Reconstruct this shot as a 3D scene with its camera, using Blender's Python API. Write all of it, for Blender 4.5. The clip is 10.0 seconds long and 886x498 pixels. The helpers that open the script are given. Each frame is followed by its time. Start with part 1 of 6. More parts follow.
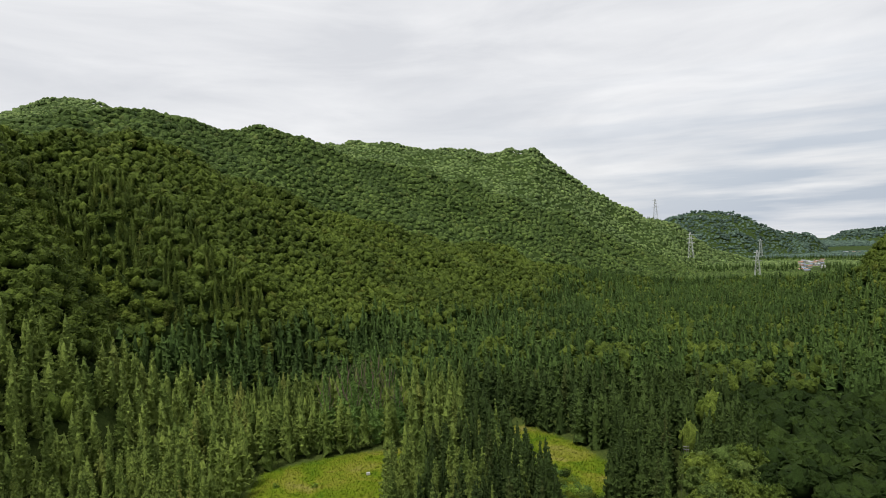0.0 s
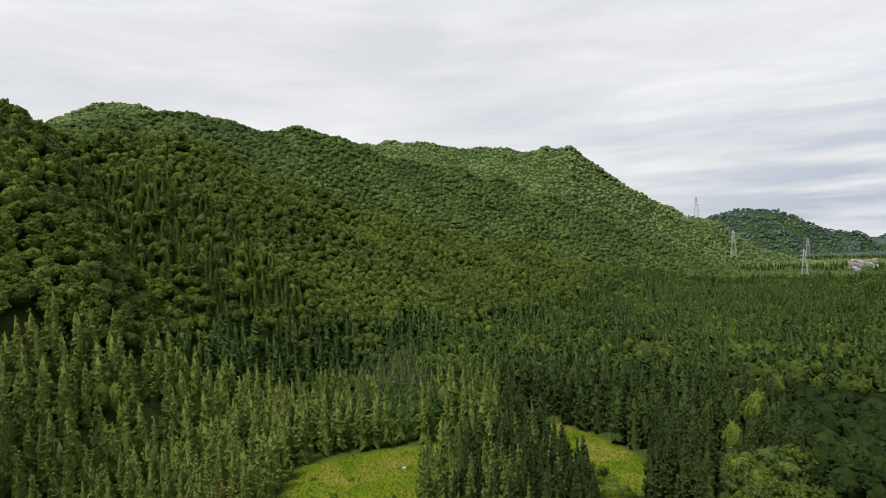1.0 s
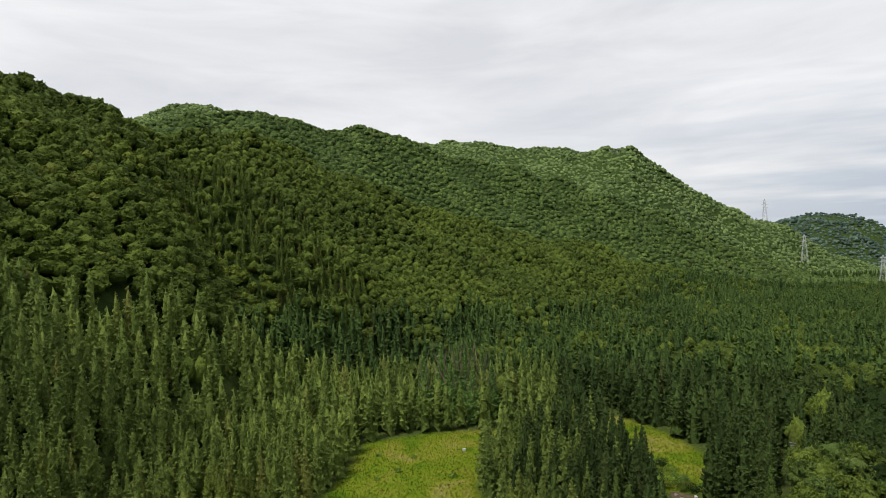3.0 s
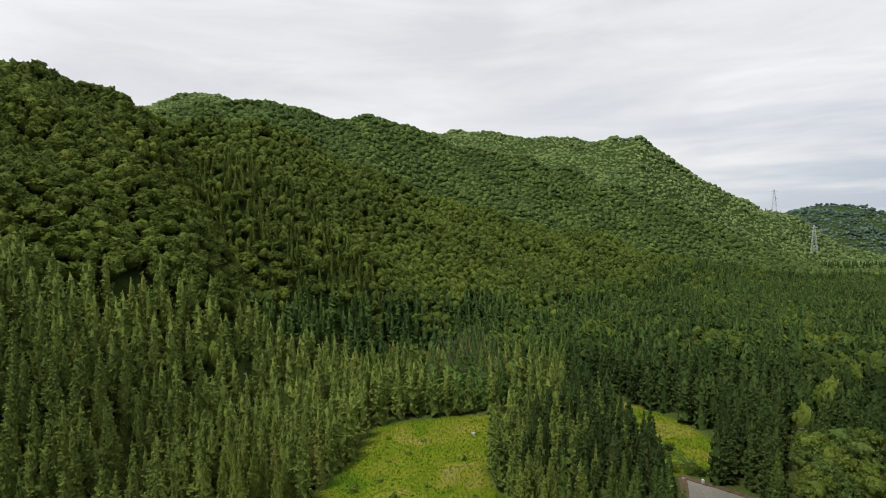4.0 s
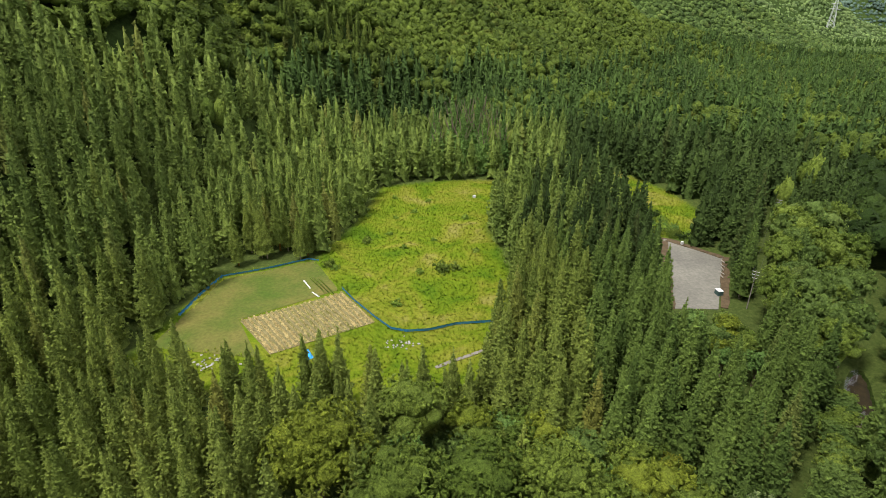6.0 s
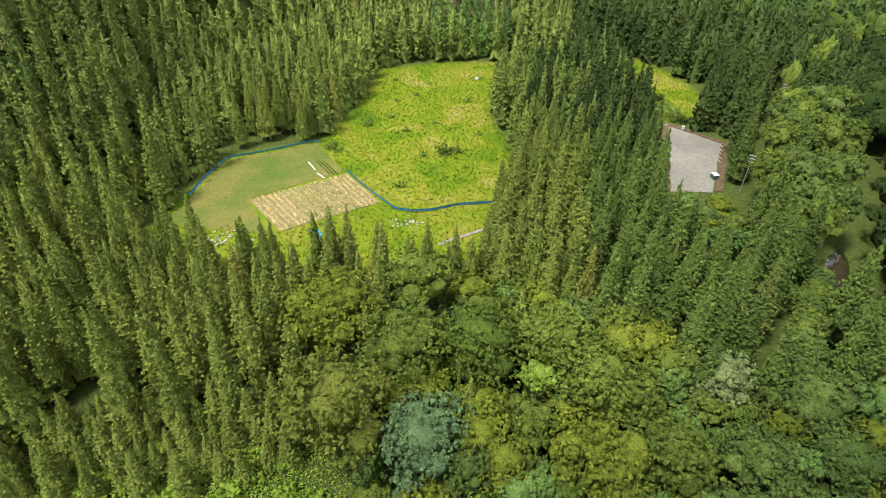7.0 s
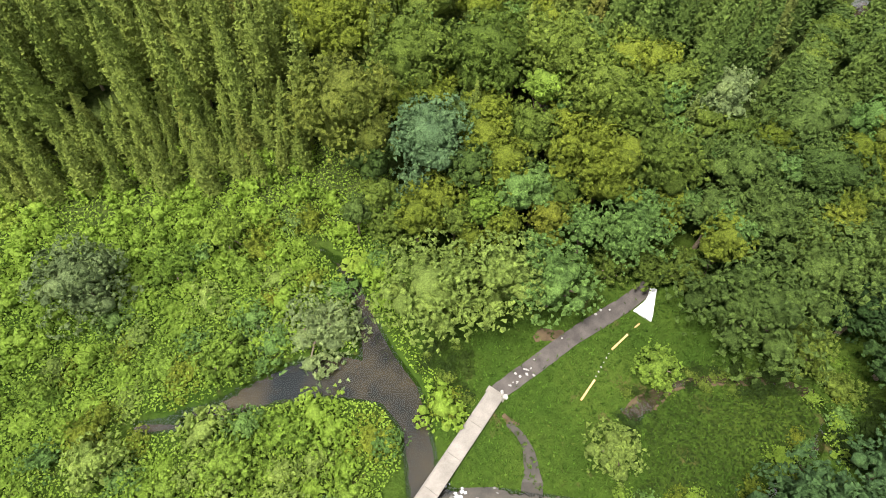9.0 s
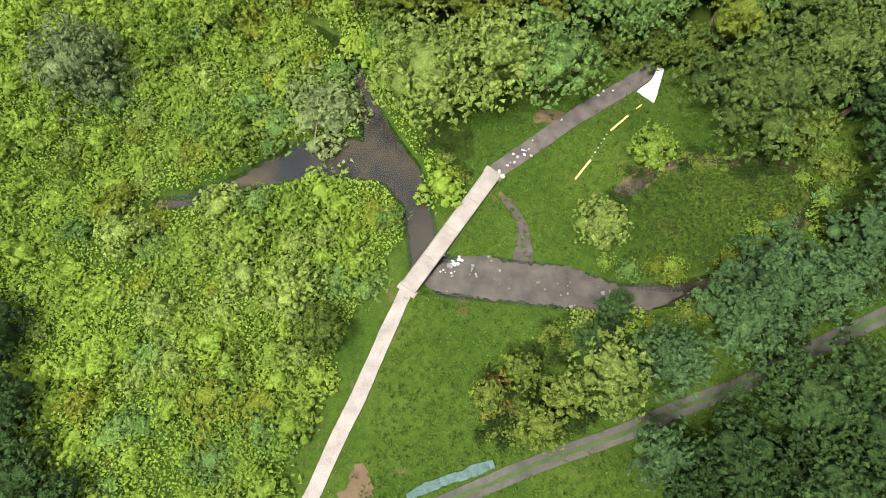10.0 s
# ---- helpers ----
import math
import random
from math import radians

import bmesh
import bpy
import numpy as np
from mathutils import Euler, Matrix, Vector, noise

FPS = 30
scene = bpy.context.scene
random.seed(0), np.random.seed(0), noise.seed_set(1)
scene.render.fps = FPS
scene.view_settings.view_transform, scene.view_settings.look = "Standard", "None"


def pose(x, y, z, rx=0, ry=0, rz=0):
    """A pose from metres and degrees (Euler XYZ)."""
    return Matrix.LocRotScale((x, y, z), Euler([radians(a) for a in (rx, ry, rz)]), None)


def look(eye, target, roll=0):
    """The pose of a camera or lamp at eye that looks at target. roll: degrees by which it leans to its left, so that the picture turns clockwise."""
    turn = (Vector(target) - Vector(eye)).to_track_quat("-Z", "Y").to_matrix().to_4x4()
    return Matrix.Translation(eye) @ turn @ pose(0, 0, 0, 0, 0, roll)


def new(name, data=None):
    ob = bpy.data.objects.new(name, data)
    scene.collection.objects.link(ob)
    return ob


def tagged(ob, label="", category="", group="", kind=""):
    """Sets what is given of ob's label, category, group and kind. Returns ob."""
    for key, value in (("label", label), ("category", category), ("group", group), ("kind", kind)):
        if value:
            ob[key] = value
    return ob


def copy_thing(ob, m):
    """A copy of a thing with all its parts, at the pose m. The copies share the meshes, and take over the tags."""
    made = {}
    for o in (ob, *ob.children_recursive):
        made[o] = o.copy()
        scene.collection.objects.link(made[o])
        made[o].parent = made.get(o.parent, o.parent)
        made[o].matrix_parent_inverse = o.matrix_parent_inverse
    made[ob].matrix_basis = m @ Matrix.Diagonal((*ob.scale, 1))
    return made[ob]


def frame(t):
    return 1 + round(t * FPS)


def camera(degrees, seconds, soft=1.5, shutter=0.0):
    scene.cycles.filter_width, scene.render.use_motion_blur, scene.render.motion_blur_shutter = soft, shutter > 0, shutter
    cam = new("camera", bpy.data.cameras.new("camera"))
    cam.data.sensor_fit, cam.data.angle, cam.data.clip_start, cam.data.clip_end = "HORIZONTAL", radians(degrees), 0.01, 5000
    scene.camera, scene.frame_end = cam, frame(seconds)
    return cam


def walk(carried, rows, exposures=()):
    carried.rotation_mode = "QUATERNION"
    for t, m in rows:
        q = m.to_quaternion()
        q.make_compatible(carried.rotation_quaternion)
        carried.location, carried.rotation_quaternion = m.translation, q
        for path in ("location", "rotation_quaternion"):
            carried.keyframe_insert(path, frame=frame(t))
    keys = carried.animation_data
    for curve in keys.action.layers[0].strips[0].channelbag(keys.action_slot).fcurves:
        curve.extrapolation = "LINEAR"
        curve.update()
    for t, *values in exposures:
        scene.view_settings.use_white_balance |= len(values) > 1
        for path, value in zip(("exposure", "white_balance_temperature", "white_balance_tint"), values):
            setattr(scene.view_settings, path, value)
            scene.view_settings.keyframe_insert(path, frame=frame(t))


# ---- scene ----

# ================= camera and its flight =================
cam = camera(74.15, 10.0, 0.55)
FLIGHT = [  # seconds, x, y, z, yaw, pitch, roll
    (0.0, 11.65, -15.67, 98.15, 0.19, -2.27, -2.75),
    (0.5, 11.93, -15.00, 97.24, 1.88, -2.18, -2.94),
    (1.0, 11.52, -15.50, 96.55, 3.64, -2.12, -2.94),
    (1.5, 10.69, -17.38, 95.89, 5.19, -2.03, -2.78),
    (2.0, 9.60, -20.84, 94.87, 6.92, -1.91, -2.13),
    (2.5, 9.02, -23.40, 93.73, 8.19, -1.81, -2.04),
    (4.0, 7.67, -27.49, 91.15, 9.69, -2.76, -1.85),
    (4.5, 6.10, -28.56, 91.01, 9.60, -6.33, -1.63),
    (5.0, 3.71, -29.79, 90.75, 9.44, -12.68, -1.00),
    (5.5, 1.90, -31.26, 90.96, 9.15, -19.07, -0.28),
    (7.0, 0.76, -39.57, 91.72, 8.48, -35.87, 0.89),
    (7.5, 0.64, -41.91, 91.07, 8.30, -40.53, 1.17),
    (8.0, 0.00, -45.67, 89.21, 6.66, -44.88, 2.93),
    (8.5, 0.00, -50.86, 85.44, 6.19, -48.14, 3.40),
    (9.0, 1.91, -53.60, 82.00, 7.30, -55.00, 3.14),
    (9.5, 3.94, -57.51, 81.14, 8.80, -62.94, 1.06),
    (10.0, 5.56, -56.50, 82.77, 9.97, -74.54, 0.54),
]
EXPOSURES = [(0.0, 0.0), (4.5, 0.0), (5.0, 0.16), (5.5, 0.44), (7.0, 1.17), (7.5, 1.30), (8.5, 1.44), (10.0, 1.47)]
walk(cam, [(t, pose(x, y, z, 90 + p, 0, w) @ pose(0, 0, 0, 0, 0, r)) for t, x, y, z, w, p, r in FLIGHT], EXPOSURES)

# ================= sky and light =================
SUN_EL, SUN_AZ = radians(64), radians(224)      # azimuth clockwise from +y
world = bpy.data.worlds.new("overcast_sky")
scene.world = world
world.use_nodes = True
wn, wl = world.node_tree.nodes, world.node_tree.links
wn.clear()


def wnode(kind, **kw):
    n = wn.new(kind)
    for k, v in kw.items():
        n.inputs[k].default_value = v
    return n


w_out = wn.new("ShaderNodeOutputWorld")
w_bg = wnode("ShaderNodeBackground", Strength=1.02)
w_sky = wn.new("ShaderNodeTexSky")
w_sky.sky_type, w_sky.sun_disc = "NISHITA", False
w_sky.sun_elevation, w_sky.sun_rotation = SUN_EL, SUN_AZ
w_dim = wn.new("ShaderNodeMix")
w_dim.data_type, w_dim.blend_type = "RGBA", "MULTIPLY"
w_dim.inputs["Factor"].default_value = 1.0
w_dim.inputs["B"].default_value = (0.10, 0.10, 0.10, 1)
w_tc = wn.new("ShaderNodeTexCoord")
w_map = wn.new("ShaderNodeMapping")
w_map.inputs["Scale"].default_value = (1.6, 1.6, 9.0)
w_noise = wnode("ShaderNodeTexNoise", Scale=1.7, Detail=6.0, Roughness=0.55, Distortion=0.4)
w_ramp = wn.new("ShaderNodeValToRGB")
w_ramp.color_ramp.elements[0].position, w_ramp.color_ramp.elements[0].color = 0.30, (0.73, 0.74, 0.77, 1)
w_ramp.color_ramp.elements[1].position, w_ramp.color_ramp.elements[1].color = 0.66, (0.93, 0.93, 0.94, 1)
w_map2 = wn.new("ShaderNodeMapping")
w_map2.inputs["Scale"].default_value = (3.0, 3.0, 30.0)
w_noise2 = wnode("ShaderNodeTexNoise", Scale=1.2, Detail=5.0, Roughness=0.5)
w_ramp2 = wn.new("ShaderNodeValToRGB")
w_ramp2.color_ramp.elements[0].position, w_ramp2.color_ramp.elements[0].color = 0.36, (0, 0, 0, 1)
w_ramp2.color_ramp.elements[1].position, w_ramp2.color_ramp.elements[1].color = 0.62, (1, 1, 1, 1)
w_cl = wn.new("ShaderNodeMix")
w_cl.data_type = "RGBA"
w_cl.inputs["B"].default_value = (0.50, 0.56, 0.65, 1)
w_mix = wn.new("ShaderNodeMix")
w_mix.data_type = "RGBA"
w_mix.inputs["Factor"].default_value = 0.93
w_sep = wn.new("ShaderNodeSeparateXYZ")
w_low = wn.new("ShaderNodeMapRange")            # thin gaps show low in the sky only
w_low.inputs["From Min"].default_value, w_low.inputs["From Max"].default_value = 0.26, 0.04
w_gap = wn.new("ShaderNodeMath")
w_gap.operation = "MULTIPLY"
wl.new(w_tc.outputs["Generated"], w_map.inputs["Vector"])
wl.new(w_tc.outputs["Generated"], w_map2.inputs["Vector"])
wl.new(w_tc.outputs["Generated"], w_sep.inputs["Vector"])
wl.new(w_sep.outputs["Z"], w_low.inputs["Value"])
wl.new(w_map.outputs["Vector"], w_noise.inputs["Vector"])
wl.new(w_map2.outputs["Vector"], w_noise2.inputs["Vector"])
wl.new(w_noise.outputs["Fac"], w_ramp.inputs["Fac"])
wl.new(w_noise2.outputs["Fac"], w_ramp2.inputs["Fac"])
wl.new(w_ramp2.outputs["Color"], w_gap.inputs[0])
wl.new(w_low.outputs["Result"], w_gap.inputs[1])
w_side = wn.new("ShaderNodeMapRange")           # the bank of dark cloud lies to the east
w_side.inputs["From Min"].default_value, w_side.inputs["From Max"].default_value = -0.15, 0.5
w_bank = wn.new("ShaderNodeMath")
w_bank.operation = "MULTIPLY"
wl.new(w_sep.outputs["X"], w_side.inputs["Value"])
wl.new(w_gap.outputs["Value"], w_bank.inputs[0])
wl.new(w_side.outputs["Result"], w_bank.inputs[1])
wl.new(w_bank.outputs["Value"], w_cl.inputs["Factor"])
wl.new(w_ramp.outputs["Color"], w_cl.inputs["A"])
wl.new(w_sky.outputs["Color"], w_dim.inputs["A"])
wl.new(w_dim.outputs["Result"], w_mix.inputs["A"])
wl.new(w_cl.outputs["Result"], w_mix.inputs["B"])
wl.new(w_mix.outputs["Result"], w_bg.inputs["Color"])
wl.new(w_bg.outputs["Background"], w_out.inputs["Surface"])

sun = new("sun", bpy.data.lights.new("sun", "SUN"))
sun.data.energy, sun.data.angle, sun.data.color = 3.2, radians(12), (1.0, 0.95, 0.86)
sun.matrix_world = look((0, 0, 300), (-math.sin(SUN_AZ) * 100, -math.cos(SUN_AZ) * 100, 300 - 100 * math.tan(SUN_EL)))

# ================= materials =================


class Mat:
    """A node material with short-hand for its nodes."""

    def __init__(self, name, rough=0.8, spec=0.25, metal=0.0):
        self.m = bpy.data.materials.new(name)
        self.m.use_nodes = True
        self.n, self.l = self.m.node_tree.nodes, self.m.node_tree.links
        self.b = self.n["Principled BSDF"]
        self.b.inputs["Roughness"].default_value = rough
        self.b.inputs["Specular IOR Level"].default_value = spec
        self.b.inputs["Metallic"].default_value = metal
        self.geo = self.n.new("ShaderNodeNewGeometry")

    def noise(self, scale, detail=4.0, rough=0.6, vector=None, distort=0.0):
        n = self.n.new("ShaderNodeTexNoise")
        n.inputs["Scale"].default_value, n.inputs["Detail"].default_value = scale, detail
        n.inputs["Roughness"].default_value, n.inputs["Distortion"].default_value = rough, distort
        self.l.new(vector or self.geo.outputs["Position"], n.inputs["Vector"])
        return n.outputs["Fac"]

    def ramp(self, fac, *stops):
        r = self.n.new("ShaderNodeValToRGB")
        e = r.color_ramp.elements
        while len(e) < len(stops):
            e.new(0.5)
        for k, (p, c) in zip(e, stops):
            k.position, k.color = p, (*c, 1)
        self.l.new(fac, r.inputs["Fac"])
        return r.outputs["Color"]

    def mix(self, fac, a, b, blend="MIX"):
        m = self.n.new("ShaderNodeMix")
        m.data_type, m.blend_type = "RGBA", blend
        for sock, v in ((m.inputs["Factor"], fac), (m.inputs["A"], a), (m.inputs["B"], b)):
            if isinstance(v, (int, float)):
                sock.default_value = v
            elif isinstance(v, tuple):
                sock.default_value = (*v, 1)
            else:
                self.l.new(v, sock)
        return m.outputs["Result"]

    def math(self, op, a, b=0.0):
        m = self.n.new("ShaderNodeMath")
        m.operation = op
        for sock, v in zip(m.inputs, (a, b)):
            if isinstance(v, (int, float)):
                sock.default_value = v
            else:
                self.l.new(v, sock)
        return m.outputs["Value"]

    def color(self, c):
        self.l.new(c, self.b.inputs["Base Color"])
        return self

    def bump(self, height, strength=0.5, distance=0.1):
        b = self.n.new("ShaderNodeBump")
        b.inputs["Strength"].default_value, b.inputs["Distance"].default_value = strength, distance
        self.l.new(height, b.inputs["Height"])
        self.l.new(b.outputs["Normal"], self.b.inputs["Normal"])
        return self


def k_dim(c):
    return tuple(0.86 * v for v in c)


def leaf_material(name, dark, light, rare, fine=1.6, glow=0.28, deep=0.45, spread=0.65):
    """Foliage: a tint for each tree, patches in the crown, and leaf-sized grain; a little light passes through."""
    k = Mat(name, 0.75, 0.12)
    at = k.n.new("ShaderNodeAttribute")
    at.attribute_name = "tint"
    info = k.n.new("ShaderNodeObjectInfo")
    own = k.math("FRACT", k.math("ADD", at.outputs["Fac"], info.outputs["Random"]))
    base = k.ramp(own, (0.0, k_dim(dark)), (0.5, light), (0.93, light), (1.0, rare))
    patch = k.noise(0.28, 2.0)
    base = k.mix(k.math("MULTIPLY", patch, 0.55), base, k.mix(0.5, dark, light))
    drift = k.ramp(k.noise(0.014, 3.0), (0.36, (0.78, 0.80, 0.80)), (0.64, (1.18, 1.15, 1.1)))
    base = k.mix(1.0, base, drift, "MULTIPLY")
    isle = k.ramp(k.geo.outputs["Random Per Island"], (0.0, (0.64, 0.67, 0.66)), (0.55, (1.02, 1.02, 0.98)), (1.0, (1.46, 1.42, 1.28)))
    base = k.mix(spread, base, isle, "MULTIPLY")
    tufted = k.noise(0.95, 3.0, 0.6)
    base = k.mix(1.0, base, k.ramp(tufted, (0.34, (0.85, 0.86, 0.87)), (0.64, (1.16, 1.15, 1.12))), "MULTIPLY")
    grain = k.noise(fine, 5.0, 0.7)
    shade = k.ramp(grain, (0.32, (deep, deep, deep)), (0.62, (1.30, 1.30, 1.25)))
    col = k.mix(1.0, base, shade, "MULTIPLY")
    k.color(col).bump(k.math("ADD", k.noise(fine * 1.7, 4.0, 0.7), tufted), 1.0, 0.6)
    out = k.n["Material Output"]
    tr = k.n.new("ShaderNodeBsdfTranslucent")
    ms = k.n.new("ShaderNodeMixShader")
    ms.inputs["Fac"].default_value = glow
    k.l.new(col, tr.inputs["Color"])
    k.l.new(k.b.outputs["BSDF"], ms.inputs[1])
    k.l.new(tr.outputs["BSDF"], ms.inputs[2])
    k.l.new(ms.outputs["Shader"], out.inputs["Surface"])
    return k.m


M = {}
M["cedar"] = leaf_material("cedar_foliage", (0.118, 0.167, 0.032), (0.181, 0.232, 0.050), (0.203, 0.204, 0.048), 2.4, 0.15, 0.72, 0.5)
M["eastcedar"] = leaf_material("deep_cedar_foliage", (0.071, 0.120, 0.028), (0.110, 0.166, 0.038), (0.131, 0.156, 0.042), 2.4, 0.15, 0.72, 0.5)
M["backcedar"] = leaf_material("mid_cedar_foliage", (0.110, 0.169, 0.037), (0.170, 0.231, 0.054), (0.198, 0.201, 0.054), 2.4, 0.15, 0.72, 0.5)
M["deep"] = leaf_material("deep_green_foliage", (0.084, 0.144, 0.035), (0.131, 0.197, 0.050), (0.147, 0.197, 0.054), 3.0, 0.3, 0.5)
M["broad"] = leaf_material("broadleaf_foliage", (0.104, 0.165, 0.028), (0.165, 0.227, 0.042), (0.215, 0.224, 0.044), 3.0, 0.28, 0.5)
M["blue"] = leaf_material("grey_green_foliage", (0.060, 0.118, 0.046), (0.087, 0.162, 0.063), (0.100, 0.155, 0.063), 3.0, 0.3, 0.55)
M["bluegreen"] = leaf_material("blue_green_foliage", (0.106, 0.187, 0.086), (0.151, 0.248, 0.116), (0.161, 0.242, 0.111), 3.0, 0.3, 0.55)
M["soft"] = leaf_material("soft_green_foliage", (0.112, 0.213, 0.055), (0.169, 0.284, 0.077), (0.185, 0.269, 0.079), 3.0, 0.28, 0.5)
M["olive"] = leaf_material("olive_foliage", (0.133, 0.183, 0.022), (0.194, 0.241, 0.032), (0.216, 0.231, 0.034), 3.0, 0.28, 0.5)
M["bright"] = leaf_material("bright_green_foliage", (0.143, 0.246, 0.033), (0.211, 0.319, 0.052), (0.243, 0.319, 0.052), 3.0, 0.28, 0.55)
M["pale"] = leaf_material("pale_green_foliage", (0.183, 0.258, 0.061), (0.260, 0.355, 0.086), (0.266, 0.345, 0.090), 3.0, 0.3, 0.55)
M["thicket"] = leaf_material("thicket_foliage", (0.208, 0.328, 0.047), (0.289, 0.423, 0.067), (0.335, 0.423, 0.075), 3.2, 0.4, 0.75, 0.3)
M["herb"] = leaf_material("damp_herb_foliage", (0.032, 0.059, 0.011), (0.050, 0.083, 0.015), (0.056, 0.077, 0.017), 3.0, 0.3, 0.55, 0.4)
M["dark"] = leaf_material("dark_green_foliage", (0.025, 0.050, 0.011), (0.042, 0.074, 0.015), (0.047, 0.074, 0.017), 3.0, 0.28, 0.5)
M["shade"] = leaf_material("shady_green_foliage", (0.034, 0.074, 0.022), (0.056, 0.106, 0.032), (0.064, 0.106, 0.036), 3.0, 0.28, 0.5)
M["grey"] = leaf_material("willow_grey_foliage", (0.168, 0.234, 0.099), (0.238, 0.310, 0.132), (0.250, 0.289, 0.132), 3.0, 0.3, 0.55)
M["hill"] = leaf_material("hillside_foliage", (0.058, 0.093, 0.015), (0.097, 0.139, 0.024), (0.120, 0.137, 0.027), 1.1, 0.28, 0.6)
# hillside foliage again, lightened in colour to stand for sun on the spur
M["crest"] = leaf_material("sunlit_copy_crest_foliage", (0.088, 0.133, 0.021), (0.133, 0.179, 0.030), (0.152, 0.179, 0.034), 1.1, 0.28, 0.6)
# cedar foliage darkened in colour: the valley's shade is painted in
M["glen"] = leaf_material("shade_copy_cedar_foliage", (0.037, 0.065, 0.017), (0.058, 0.094, 0.025), (0.071, 0.088, 0.026), 2.4, 0.15, 0.72, 0.5)
M["hillcedar"] = leaf_material("dark_conifer_foliage", (0.065, 0.099, 0.019), (0.103, 0.144, 0.028), (0.130, 0.142, 0.034), 2.4, 0.15, 0.72, 0.5)
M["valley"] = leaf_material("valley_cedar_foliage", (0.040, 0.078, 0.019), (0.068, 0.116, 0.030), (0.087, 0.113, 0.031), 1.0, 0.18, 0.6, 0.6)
M["rust"] = leaf_material("rust_brown_foliage", (0.16, 0.085, 0.018), (0.22, 0.12, 0.02), (0.2, 0.1, 0.03), 1.5)
# aerial haze is put into these three colours: paler and bluer with distance
M["mid"] = leaf_material("hazed_middle_foliage", (0.063, 0.110, 0.032), (0.102, 0.155, 0.043), (0.125, 0.158, 0.047), 0.3)
M["far"] = leaf_material("hazed_far_foliage", (0.110, 0.174, 0.066), (0.158, 0.226, 0.084), (0.182, 0.226, 0.087), 0.12)
M["distant"] = leaf_material("hazed_distant_foliage", (0.071, 0.118, 0.103), (0.094, 0.146, 0.127), (0.097, 0.146, 0.131), 0.05)

k = Mat("bark", 0.9, 0.1)
M["bark"] = k.color(k.ramp(k.noise(3.0, 5.0), (0.3, (0.11, 0.08, 0.055)), (0.7, (0.28, 0.23, 0.17)))).bump(k.noise(9.0), 0.5, 0.05).m


k = Mat("valley_ground", 0.95, 0.05)
lush = k.ramp(k.noise(0.09, 4.0), (0.35, (0.037, 0.072, 0.011)), (0.65, (0.060, 0.097, 0.016)))
field = k.ramp(k.noise(0.055, 5.0, 0.62, None, 0.6), (0.34, (0.080, 0.145, 0.009)), (0.47, (0.130, 0.185, 0.012)), (0.58, (0.185, 0.205, 0.025)), (0.70, (0.245, 0.225, 0.075)))
litter = k.ramp(k.noise(0.7, 5.0), (0.3, (0.045, 0.070, 0.018)), (0.7, (0.085, 0.110, 0.032)))
bare = k.ramp(k.noise(0.16, 5.0, 0.7), (0.60, (0, 0, 0)), (0.70, (1, 1, 1)))


def cover(name):
    a = k.n.new("ShaderNodeAttribute")
    a.attribute_name = name
    return a.outputs["Fac"]


c = k.mix(cover("grass"), litter, k.mix(k.math("MULTIPLY", bare, 0.55), lush, (0.13, 0.085, 0.05)))
c = k.mix(cover("meadow"), c, field)
# undergrowth green, darkened in colour so gaps between far crowns read as shade
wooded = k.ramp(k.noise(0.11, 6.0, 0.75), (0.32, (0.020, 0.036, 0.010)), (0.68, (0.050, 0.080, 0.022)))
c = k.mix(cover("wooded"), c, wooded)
speck = k.ramp(k.noise(1.1, 6.0, 0.75), (0.3, (0.62, 0.64, 0.6)), (0.7, (1.28, 1.26, 1.1)))
M["ground"] = k.color(k.mix(1.0, c, speck, "MULTIPLY")).bump(k.noise(2.2, 6.0, 0.8), 1.0, 0.5).m


def plain(name, a, b, scale, rough=0.85, bump=0.4, dist=0.05, spec=0.25):
    """A surface that drifts between two colours, with fine grain on top."""
    q = Mat(name, rough, spec)
    c1 = q.ramp(q.noise(scale, 5.0, 0.6), (0.32, a), (0.68, b))
    c2 = q.ramp(q.noise(scale * 14, 3.0, 0.6), (0.3, (0.8, 0.8, 0.8)), (0.7, (1.15, 1.15, 1.15)))
    return q.color(q.mix(1.0, c1, c2, "MULTIPLY")).bump(q.noise(scale * 10, 4.0), bump, dist).m


M["concrete"] = plain("weathered_concrete", (0.165, 0.148, 0.130), (0.24, 0.215, 0.19), 0.5)
M["lane"] = plain("pale_concrete", (0.165, 0.148, 0.132), (0.245, 0.222, 0.20), 0.4)
M["gravel"] = plain("grey_gravel", (0.120, 0.115, 0.100), (0.185, 0.176, 0.150), 0.07, 0.9)
M["wetgravel"] = plain("wet_brown_gravel", (0.026, 0.024, 0.020), (0.064, 0.054, 0.044), 0.35, 0.5)
M["track"] = plain("dark_gravel_track", (0.050, 0.043, 0.040), (0.092, 0.080, 0.072), 0.5, 0.9)
M["rut"] = plain("grey_gravel_track", (0.036, 0.036, 0.029), (0.070, 0.067, 0.055), 0.3, 0.9)
M["bed"] = plain("sandy_stream_bed", (0.012, 0.014, 0.018), (0.120, 0.080, 0.042), 0.13, 0.6)
M["stone"] = plain("pale_stone", (0.22, 0.21, 0.20), (0.42, 0.40, 0.38), 1.2)
M["wetstone"] = plain("wet_grey_stone", (0.08, 0.075, 0.07), (0.19, 0.18, 0.17), 1.5, 0.4)
M["soil"] = plain("brown_soil", (0.058, 0.040, 0.022), (0.105, 0.075, 0.042), 0.5, 0.95)
M["drysoil"] = plain("pale_dry_soil", (0.120, 0.105, 0.045), (0.21, 0.18, 0.085), 0.5, 0.95)
